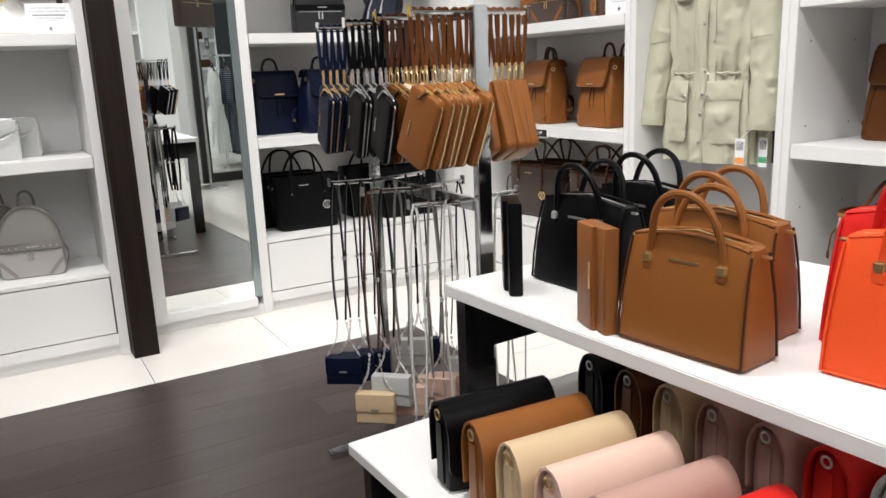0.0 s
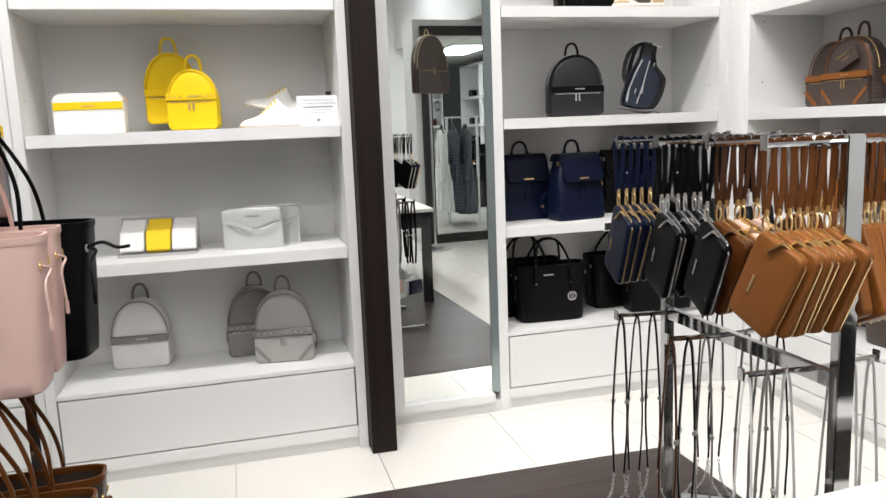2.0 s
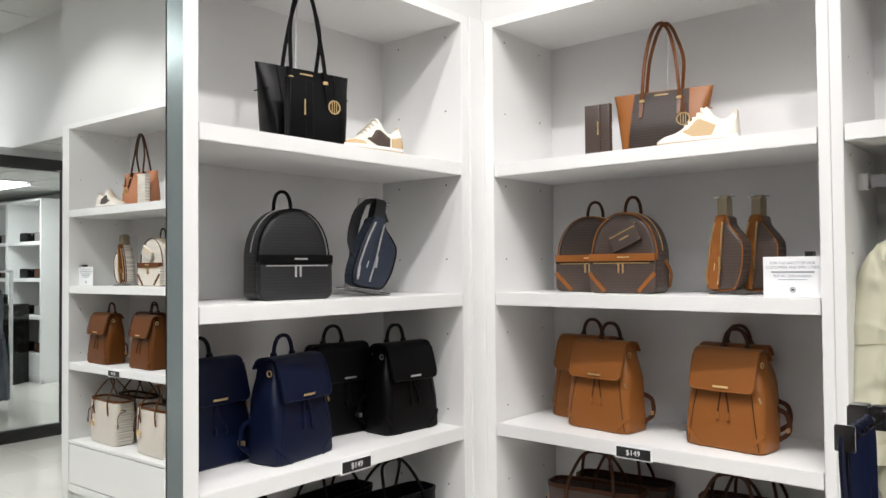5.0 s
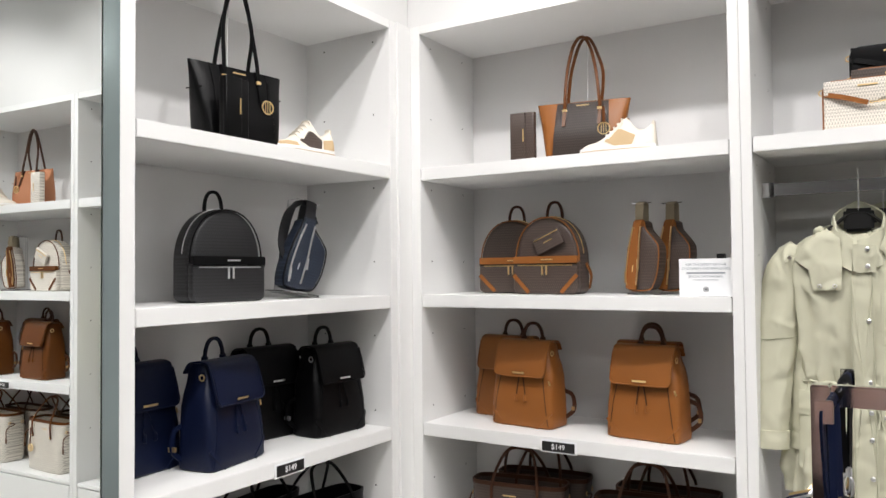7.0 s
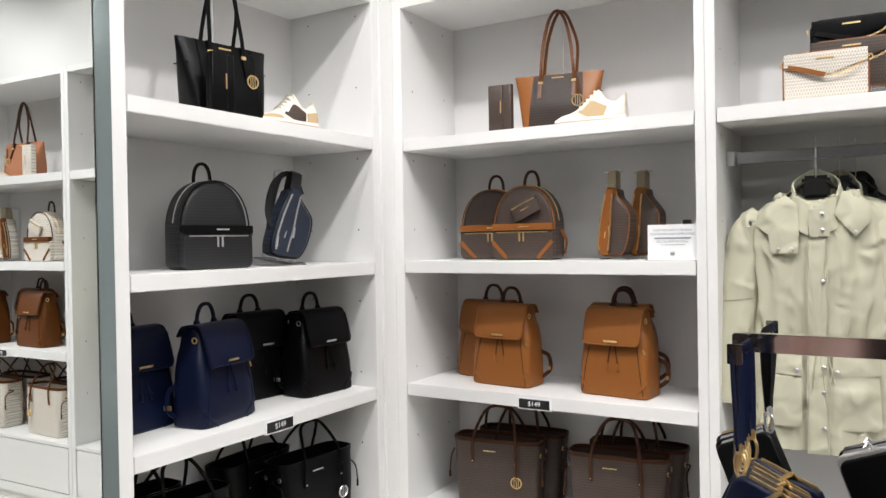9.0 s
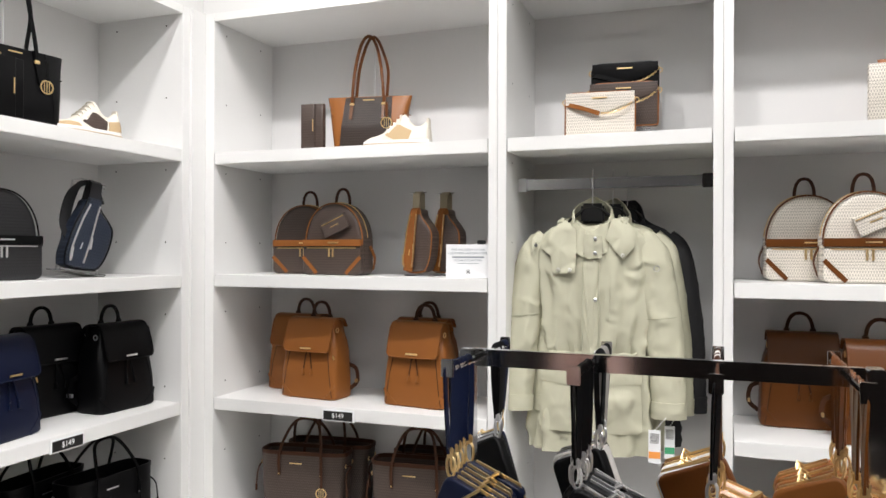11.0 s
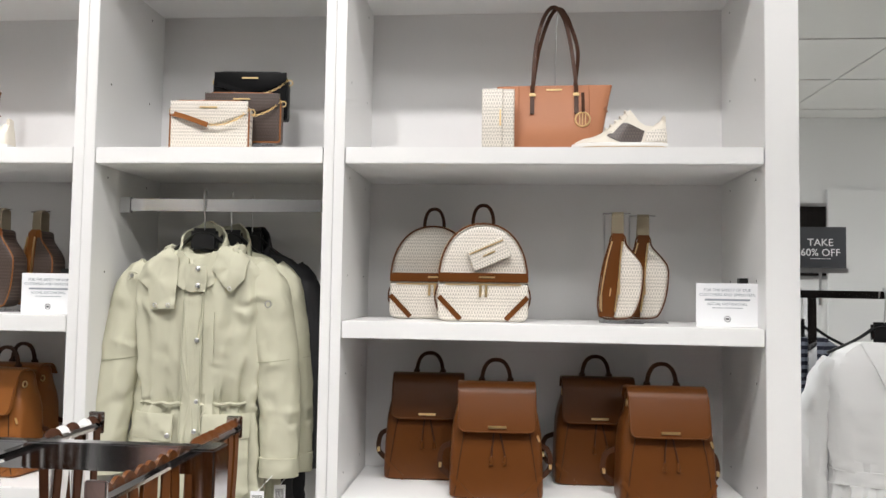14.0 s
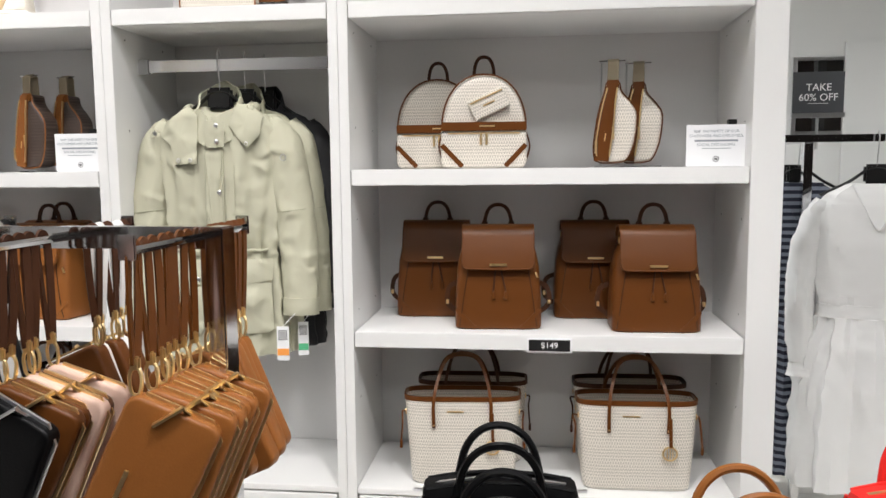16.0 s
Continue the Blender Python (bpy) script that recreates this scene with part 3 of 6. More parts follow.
def flap_backpack(label, mat, metal, w=0.255, d=0.13, h=0.30, flap_mat=None):
    """A cinched backpack: the front slopes back under a square flap."""
    t = thing("backpack", label, "backpack")
    prof = [(0.0, 0.95, 0.004, 0.97, 7), (0.015, 0.99, 0.0, 1.0, 8), (0.06, 1.0, 0.0, 1.0, 8), (0.35, 0.985, 0.003, 1.0, 7), (0.6, 0.95, 0.014, 1.0, 6), (0.72, 0.9, 0.02, 0.99, 5),
            (0.8, 0.84, 0.026, 0.98, 4.2), (0.87, 0.81, 0.031, 0.97, 4), (0.94, 0.8, 0.036, 0.95, 3.6), (0.99, 0.74, 0.046, 0.9, 3.2)]
    rings = []
    for z, a, f, b, p in prof:
        ring = superring(0, (f + b * d) / 2, z * h, w * a, b * d - f, p, 44)
        pinch = math.exp(-((z - 0.84) / 0.07) ** 2)
        rings.append([(x * (1 - 0.07 * pinch * (0.5 + 0.5 * math.sin(y * 260))), y, q) for x, y, q in ring])
    body_ob = part("body", loft(rings), mat, t)

    def front(x, z):
        k = min(max(z / h, 0.0), 0.989)
        for u, v in zip(prof, prof[1:]):
            if k <= v[0]:
                g = (k - u[0]) / (v[0] - u[0])
                a, f, b, p = (u[j] + (v[j] - u[j]) * g for j in (1, 2, 3, 4))
                break
        e = min(abs(x) / (w * a / 2), 0.995)
        return (f + b * d) / 2 - (b * d - f) / 2 * (1 - e ** p) ** (1 / p)
    fw = 0.83 * w
    path = [(d * 0.94, h * 0.9), (d * 0.8, h * 0.995), (d * 0.55, h * 1.02), (0.052, h * 1.015), (0.03, h * 0.985), (0.016, h * 0.86), (0.004, h * 0.72), (-0.005, h * 0.59)]
    flap = part("flap", draped(fw, path, 0.02, 0.005), flap_mat or mat, t)

    def lip(z):
        pts = [(0.59, -0.005), (0.72, 0.004), (0.86, 0.016), (0.985, 0.03)]
        for u, v in zip(pts, pts[1:]):
            if z / h <= v[0]:
                break
        return u[1] + (v[1] - u[1]) * (z / h - u[0]) / (v[0] - u[0]) - 0.0052
    z0, r = h * 0.597, 0.02
    rim = [(-fw * 0.492, h * 0.95), (-fw * 0.492, h * 0.8), (-fw * 0.492, z0 + r)] + [(-fw * 0.492 + r * (1 - math.cos(a)), z0 + r * (1 - math.sin(a))) for a in (0.4, 0.8, 1.2)] + [(-fw * 0.2, z0), (0, z0)]
    rim += [(-x, z) for x, z in reversed(rim[:-1])]
    part("piping", sweep([(x, lip(z), z) for x, z in rim], disc(0.0021, 6), up=(0, 1, 0)), mat, flap)
    plate = logo(flap, 0.05, 0, lip(h * 0.64) - 0.0004, h * 0.64, metal, 14)
    plate.scale = (1, 1, 1.5)
    dark = DARK_BROWN if mat in (TAN, COGNAC) else mat
    hd = part("handle", sweep(arch(0.08, 0.068, 0, d * 0.76, h * 0.98), flat(0.011, 0.006), up=(0, 1, 0)), dark, t, "arched carrying handle")
    for k in (-1, 1):
        part("handle_tab", box(k * 0.04 - 0.009, k * 0.04 + 0.009, d * 0.7, d * 0.82, h * 0.965, h * 1.045, 0.003), dark, hd)
    for k, sw in ((-1, -0.002), (1, 0.01)):
        pts = [(k * 0.006, h * 0.62), (k * 0.010 + sw * 0.4, h * 0.5), (k * 0.012 + sw, h * 0.38)]
        ds = part("drawstring", sweep(curve([(x, front(x, z) - 0.0028, z) for x, z in pts], 6), disc(0.0024, 6), up=(0, 1, 0)), dark, t)
        x, z = pts[-1]
        part("tassel", loft([superring(x, front(x, z) - 0.005, z - q, a, a, 2, 8) for q, a in ((0, 0.005), (0.004, 0.009), (0.022, 0.011), (0.024, 0.006))]), mat, ds)
    for k in (-1, 1):
        part("seam", sweep([(k * x * w, front(k * x * w, z * h) - 0.0006, z * h) for x, z in ((0.335, 0.7), (0.35, 0.55), (0.38, 0.4), (0.405, 0.25), (0.43, 0.1), (0.445, 0.03))], disc(0.0016, 5), up=(0, 1, 0)), dark, body_ob)
        part("corner_strap", sweep([(k * x * w, front(k * x * w, z * h) - 0.0012, z * h) for x, z in ((0.26, 0.012), (0.34, 0.07), (0.42, 0.14), (0.475, 0.2))], flat(0.013, 0.003), up=(0, 1, 0)), mat, body_ob)
        ring_part("eyelet", t, (k * 0.405 * w, d * 0.42, h * 0.865), 0.0085, 0.0022, metal, "x")
        st = part("side_strap", sweep(curve([(k * 0.49 * w, d * 0.85, h * 0.1), (k * (0.49 * w + 0.03), d * 0.88, h * 0.2), (k * (0.49 * w + 0.024), d * 0.9, h * 0.36), (k * 0.46 * w, d * 0.86, h * 0.42)], 6), flat(0.014, 0.004), up=(0, 1, 0)), dark, t)
        part("buckle", box(k * (0.49 * w + 0.03) - 0.004, k * (0.49 * w + 0.03) + 0.004, d * 0.78, d * 0.98, h * 0.19, h * 0.235, 0.001), metal, st)
    zp = part("zip_pull", box(-0.003, 0.003, -0.004, 0.0, -0.018, 0.0, 0.001), metal, t)
    zp.matrix_basis = pose(0.43 * w, front(0.43 * w, h * 0.55) - 0.001, h * 0.56, 0, -20, 0)
    return t


def dome_outline(w, h, corner=0.022, power=2.15, base=0.42):
    """Closed outline of an arched front, anticlockwise from the lower right."""
    out = []
    for i in range(5):
        a = -math.pi / 2 + math.pi / 2 * i / 4
        out.append((w / 2 - corner + corner * math.cos(a), corner + corner * math.sin(a)))
    zb = h * base
    for i in range(23):
        a = math.pi * i / 22
        c, s = math.cos(a), math.sin(a)
        out.append((w / 2 * math.copysign(abs(c) ** (2 / power), c), zb + (h - zb) * abs(s) ** (2 / power)))
    for i in range(5):
        a = math.pi + math.pi / 2 * i / 4
        out.append((-w / 2 + corner + corner * math.cos(a), corner + corner * math.sin(a)))
    return out


def dome_backpack(label, body_m, pocket_m, band_m, trim_m, metal, w=0.25, d=0.10, h=0.275, studs=False, corners=True, pouch=None, band_z=0.40):
    t = thing("backpack", label, "backpack")
    body = part("body", puffed(dome_outline(w, h), 0.004, d, 0.02, None, 0.006), body_m, t)
    zb = h * band_z
    low = [p for p in dome_outline(w * 1.0, h) if p[1] <= zb]
    right, left = [p for p in low if p[0] > 0], [p for p in low if p[0] < 0]
    pocket = right + [(w * 0.497, zb), (w * 0.497, zb + 0.001), (-w * 0.497, zb + 0.001), (-w * 0.497, zb)] + left
    pk = part("front_pocket", puffed(pocket, -0.016, 0.012, 0.008), pocket_m, t)
    part("band", box(-w * 0.495, w * 0.495, -0.0195, 0.0, zb - 0.002, zb + 0.024, 0.002), band_m, t)
    logo(t, 0.045, 0.01, -0.0197, zb + 0.012, metal)
    zp = part("zip", sweep([(-w * 0.42, -0.0175, zb - 0.008), (w * 0.42, -0.0175, zb - 0.008)], disc(0.0022, 6), up=(0, 1, 0)), metal, t)
    for x in (-0.008, 0.008):
        part("zip_pull", box(x - 0.0035, x + 0.0035, -0.021, -0.018, zb - 0.042, zb - 0.006, 0.001), metal, zp)
    part("piping", sweep([(p[0] * 0.985, 0.003, p[1] * 0.99) for p in dome_outline(w, h) if p[1] > zb], disc(0.0026, 6), up=(0, 1, 0)), trim_m, t)
    part("main_zip", sweep([(p[0] * 1.003, d * 0.42, p[1] * 1.003) for p in dome_outline(w, h) if p[1] > zb + 0.02], disc(0.0024, 6), up=(0, 1, 0)), metal, t)
    part("handle", sweep(arch(0.06, 0.062, 0, d * 0.75, h - 0.006), flat(0.010, 0.005), up=(0, 1, 0)), DARK_BROWN if trim_m in (TAN, COGNAC) else trim_m, t, "arched carrying handle")
    if corners:
        for s in (-1, 1):
            part("corner_trim", sweep([(s * w * 0.49, -0.0172, zb * 0.62), (s * w * 0.25, -0.0172, 0.006)], flat(0.014, 0.0025), up=(0, 1, 0)), trim_m, pk)
            part("side_strap", sweep(curve([(s * w * 0.5, d * 0.9, 0.02), (s * (w * 0.5 + 0.012), d * 0.75, zb * 0.6), (s * w * 0.5, d * 0.6, zb)], 6), flat(0.014, 0.004), up=(1, 0, 0)), trim_m, t)
    if studs:
        for i in range(9):
            if 3 <= i <= 5:
                continue
            x = -w * 0.42 + w * 0.84 * i / 8
            part("stud", box(x - 0.0035, x + 0.0035, -0.0225, -0.019, zb + 0.0085, zb + 0.0155, 0.0015), metal, t)
    if pouch:
        pt = part("card_pouch", puffed([(-0.055, -0.03), (0.055, -0.03), (0.055, 0.03), (-0.055, 0.03)], -0.008, 0.004, 0.004), pouch, t, "small zipped card pouch")
        pt.matrix_basis = pose(0.015, -0.012, h * 0.68, 0, -24, 0)
        part("zip", box(-0.05, 0.05, -0.011, -0.008, 0.018, 0.022), metal, pt)
        logo(pt, 0.036, 0, -0.0085, 0.0, metal)
    return t


def sling_bag(label, body_m, trim_m, strap_m, metal, loop=False):
    """A waist bag hung on end from the cross-bar of a small stand."""
    t = thing("sling_bag", label, "waist bag")
    q = 0.06
    edge = curve([(x - q, 0, z + 0.012) for x, z in ((0.0, 0.008), (-0.004, 0.05), (0.008, 0.14), (0.026, 0.205), (0.034, 0.232), (0.066, 0.232), (0.074, 0.205), (0.104, 0.17), (0.119, 0.138), (0.113, 0.065), (0.094, 0.014), (0.07, 0.002), (0.02, 0.0))], 4)
    out = [(p[0], p[2]) for p in edge]
    part("body", puffed(out, 0.0, 0.06, 0.012, None, 0.006), body_m, t)
    part("piping", sweep([(p[0], 0.003, p[1]) for p in out], disc(0.0022, 5), up=(0, 1, 0), closed=True), trim_m if not loop else BLACK, t)
    panel = [(x - q, z + 0.012) for x, z in ((0.001, 0.008), (0.04, 0.004), (0.052, 0.1), (0.06, 0.19), (0.065, 0.232), (0.035, 0.232), (0.027, 0.205), (0.009, 0.14), (-0.002, 0.05))]
    part("side_panel", sheet(panel, lambda x, z: -0.0055, 0.004, 0.003), trim_m, t)
    for pts in (((0.006, 0.02), (0.004, 0.06), (0.018, 0.15), (0.034, 0.215)), ((0.042, 0.02), (0.052, 0.1), (0.057, 0.17), (0.062, 0.215))):
        zl = part("zip", sweep(curve([(x - q, -0.0125, z + 0.012) for x, z in pts], 6), flat(0.0045, 0.003), up=(0, 1, 0)), metal, t)
        x, z = pts[1]
        part("zip_pull", box(x - q - 0.0035, x - q + 0.0035, -0.019, -0.0145, z - 0.02, z + 0.018, 0.001), metal, zl)
    logo(t, 0.03, 0.03 - q, -0.0105, 0.09, metal).rotation_euler = (0, radians(-82), 0)
    xs = 0.05 - q
    part("webbing", sweep([(xs, 0.004, 0.236), (xs, 0.004, 0.27), (xs, 0.006, 0.302), (xs, 0.02, 0.31), (xs, 0.034, 0.302), (xs - 0.004, 0.04, 0.2), (xs - 0.01, 0.05, 0.06)], flat(0.032, 0.003), up=(0, 1, 0)), strap_m, t, "broad woven shoulder strap")
    part("strap_tab", box(xs - 0.017, xs + 0.017, -0.004, 0.008, 0.225, 0.25, 0.002), trim_m, t)
    if loop:
        for k in (0.0, 0.022):
            part("strap_loop", sweep(curve([(-0.05, 0.03 + k, 0.1), (-0.072 + k, 0.034 + k, 0.16), (-0.068 + k, 0.03 + k, 0.25), (-0.03, 0.03 + k, 0.3), (0.0, 0.03, 0.29), (0.03, 0.035, 0.245)], 6), flat(0.015, 0.004), up=(0, 1, 0)), strap_m, t)
    part("peg", sweep([(xs - 0.04, 0.02, 0.307), (xs + 0.035, 0.02, 0.307)], disc(0.0022, 6)), CHROME, t)
    stand = part("stand", box(-0.06, 0.06, 0.0, 0.1, 0.0, 0.004, 0.001), ACRYLIC, t, "clear acrylic display stand")
    part("rod", sweep([(xs - 0.035, 0.075, 0.003), (xs - 0.035, 0.075, 0.307), (xs - 0.035, 0.02, 0.307)], disc(0.0025, 6)), STEEL, stand)
    return t


def shelf_tote(label, front_m, side_m, strap_m, metal, w=0.30, h=0.205, hook=True, d=0.12):
    """A zip-top tote with two long shoulder straps, standing."""
    t = thing("tote_bag", label, "tote bag")
    rings = [superring(0, d / 2, 0.0, w * 0.82, d * 0.94, 6, 40), superring(0, d / 2, 0.006, w * 0.85, d, 6, 40), superring(0, d / 2, h * 0.4, w * 0.93, d * 0.86, 5, 40), superring(0, d / 2, h * 0.8, w * 1.03, d * 0.42, 4, 40), superring(0, d / 2, h, w * 1.09, d * 0.14, 4, 40), superring(0, d / 2, h - 0.004, w * 1.06, d * 0.06, 4, 40)]
    body = part("body", loft(rings), side_m, t)

    def fy(z):
        return d / 2 - d / 2 * (1 - 0.14 * z / (h * 0.4) if z < h * 0.4 else (0.86 - 0.44 * (z - h * 0.4) / (h * 0.4) if z < h * 0.8 else 0.42 - 0.28 * (z - h * 0.8) / (h * 0.2))) - 0.0025
    if front_m is not side_m:
        bm = bmesh.new()
        g = [[bm.verts.new((s * w * (0.33 - 0.03 * k / 10), fy(h * (0.02 + 0.965 * k / 10)), h * (0.02 + 0.965 * k / 10))) for k in range(11)] for s in (-1, -0.5, 0, 0.5, 1)]
        for a, b in zip(g, g[1:]):
            for k in range(10):
                bm.faces.new((a[k], b[k], b[k + 1], a[k + 1]))
        bmesh.ops.solidify(bm, geom=bm.faces[:], thickness=0.002)
        part("front_panel", bm, front_m, t, "patterned canvas front panel")
    else:
        for s in (-1, 1):
            part("seam", sweep([(s * w * 0.33, fy(h * k / 8) + 0.001, h * k / 8) for k in range(9)], disc(0.0013, 5), up=(0, 1, 0)), side_m, body)
    for s in (-1, 1):
        part("side_pocket", sweep([(s * w * (0.46 + 0.05 * k), d * 0.2 + 0.5 * d * k, h * 0.66) for k in (0, 0.5, 1)], disc(0.002, 5)), side_m, body)
    for y0, lean in ((fy(h * 0.9) - 0.001, -0.006), (d - fy(h * 0.9), 0.006)):
        dx = 0.011 if lean > 0 else -0.003
        side = [(-0.062, y0, h * 0.72), (-0.06, y0 + lean, h * 1.0), (-0.052 + dx * 0.6, d / 2 + lean * 2.2, h * 1.5), (-0.034 + dx, d / 2 + lean * 1.6, h * 1.88), (-0.016 + dx, d / 2 + lean * 1.4, h * 2.06)]
        pts = side + [(dx, d / 2 + lean, h * 2.11)] + [(2 * dx * (k > 1) * 0.5 - x + (dx if k > 1 else 0), y, z) for k, (x, y, z) in reversed(list(enumerate(side)))]
        sp = part("shoulder_strap", sweep(curve(pts, 6), flat(0.0105, 0.006), up=(0, 1, 0)), strap_m, t, "long shoulder strap")
        if lean < 0:
            for s in (-1, 1):
                part("buckle", box(s * 0.061 - 0.009, s * 0.061 + 0.009, fy(h * 0.84) - 0.0085, fy(h * 0.84) - 0.002, h * 0.82, h * 0.87, 0.002), metal, sp)
                part("tab", sweep([(s * 0.0615, fy(h * k) - 0.003, h * k) for k in (1.0, 0.9, 0.8, 0.7, 0.6, 0.56)], flat(0.012, 0.004), up=(0, 1, 0)), strap_m, sp)
    logo(t, 0.045, 0.0, fy(h * 0.93), h * 0.93, metal)
    charm(t, 0.078, fy(h * 0.6) - 0.012, h * 0.84, metal, strap_m, 0.055)
    if hook:
        part("hook_rod", sweep(curve([(0.0, d / 2, h * 2.1 + 0.012), (0.01, d / 2 + 0.01, h * 2.1 - 0.006), (0.006, d * 0.9, h * 1.9), (0.004, d * 0.92, h * 1.0)], 6), disc(0.002, 6)), STEEL, t, "thin metal display hook")
    return t


def open_tote(label, mat, trim_m, metal, w=0.345, h=0.26, d=0.14, hang=0.0, tie=True):
    """A wide open tote with two handles; hang gives the rise of the handles when it hangs from a rail."""
    t = thing("tote_bag", label, "tote bag")
    rr = lambda z, a, b, p=6: superring(0, d / 2, z, w * a, d * b, p, 44)
    rings = [rr(0.0, 0.86, 0.92), rr(0.005, 0.9, 0.98), rr(0.03, 0.915, 1.0), rr(h * 0.5, 0.96, 1.0), rr(h * 0.85, 1.0, 0.94, 5), rr(h, 1.02, 0.9, 4.5), rr(h, 1.0, 0.86, 4.5), rr(h * 0.6, 0.96, 0.9, 5), rr(0.02, 0.86, 0.9)]
    part("body", loft(rings), mat, t)
    part("rim_trim", sweep(rr(h + 0.001, 1.015, 0.89, 4.5), flat(0.006, 0.014), closed=True), trim_m, t)
    rise = hang or 0.125
    half = 0.085 if not hang else 0.075
    for s, y0 in ((-1, 0.001), (1, d - 0.001)):
        mid = d / 2 + s * 0.012
        pts = [(-half, y0 + s * 0.004, h * 0.68), (-half, y0 + s * 0.006, h * 0.98), (-half * 0.86, y0 * 0.6 + mid * 0.4, h + rise * 0.45), (-half * 0.55, mid, h + rise * 0.88), (0, mid, h + rise), (half * 0.55, mid, h + rise * 0.88), (half * 0.86, y0 * 0.6 + mid * 0.4, h + rise * 0.45), (half, y0 + s * 0.006, h * 0.98), (half, y0 + s * 0.004, h * 0.68)]
        if hang:
            pts[3], pts[4], pts[5] = (-0.02, mid, h + rise * 0.93), (0, mid, h + rise), (0.02, mid, h + rise * 0.93)
        hd = part("handle", sweep(curve(pts, 6), flat(0.0078 if hang else 0.0098, 0.005), up=(0, 1, 0)), trim_m, t)
        for k in (-1, 1):
            part("rivet", box(k * half - 0.003, k * half + 0.003, y0 + s * 0.009 - 0.002, y0 + s * 0.009 + 0.002, h * 0.7, h * 0.72, 0.001), metal, hd)
    logo(t, 0.05, 0.0 - w * 0.06, -0.001 + d * 0.03, h * 0.86, metal)
    charm(t, half + 0.004, -0.012, h * 0.86, metal, trim_m, 0.085)
    if tie:
        for s in (-1, 1):
            for y in (d * 0.25, d * 0.75):
                ring_part("eyelet", t, (s * w * 0.497, y, h * 0.83), 0.007, 0.002, metal, "x")
            td = part("tie", sweep(curve([(s * w * 0.5, d * 0.25, h * 0.83), (s * (w * 0.5 + 0.012), d * 0.4, h * 0.8), (s * (w * 0.5 + 0.008), d * 0.1, h * 0.72), (s * (w * 0.5 + 0.012), d * 0.05, h * 0.5)], 6), disc(0.0028, 5)), trim_m, t, "leather side tie")
            part("tassel", box(s * (w * 0.5 + 0.012) - 0.004, s * (w * 0.5 + 0.012) + 0.004, d * 0.03, d * 0.08, h * 0.42, h * 0.52, 0.002), trim_m, td)
    return t


def trifold_wallet(label, mat, metal, w=0.088, h=0.175):
    t = thing("wallet", label, "wallet")
    part("back", puffed([(-w / 2, 0.0), (w / 2, 0.0), (w / 2, h), (-w / 2, h)], 0.004, 0.03, 0.006), mat, t)
    part("flap", puffed([(-w / 2 - 0.001, 0.001), (w * 0.14, 0.001), (w * 0.14, h - 0.001), (-w / 2 - 0.001, h - 0.001)], -0.004, 0.012, 0.004), mat, t)
    part("logo_plate", box(w * 0.04, w * 0.09, -0.006, -0.0035, h * 0.4, h * 0.66, 0.0006), metal, t)
    return t


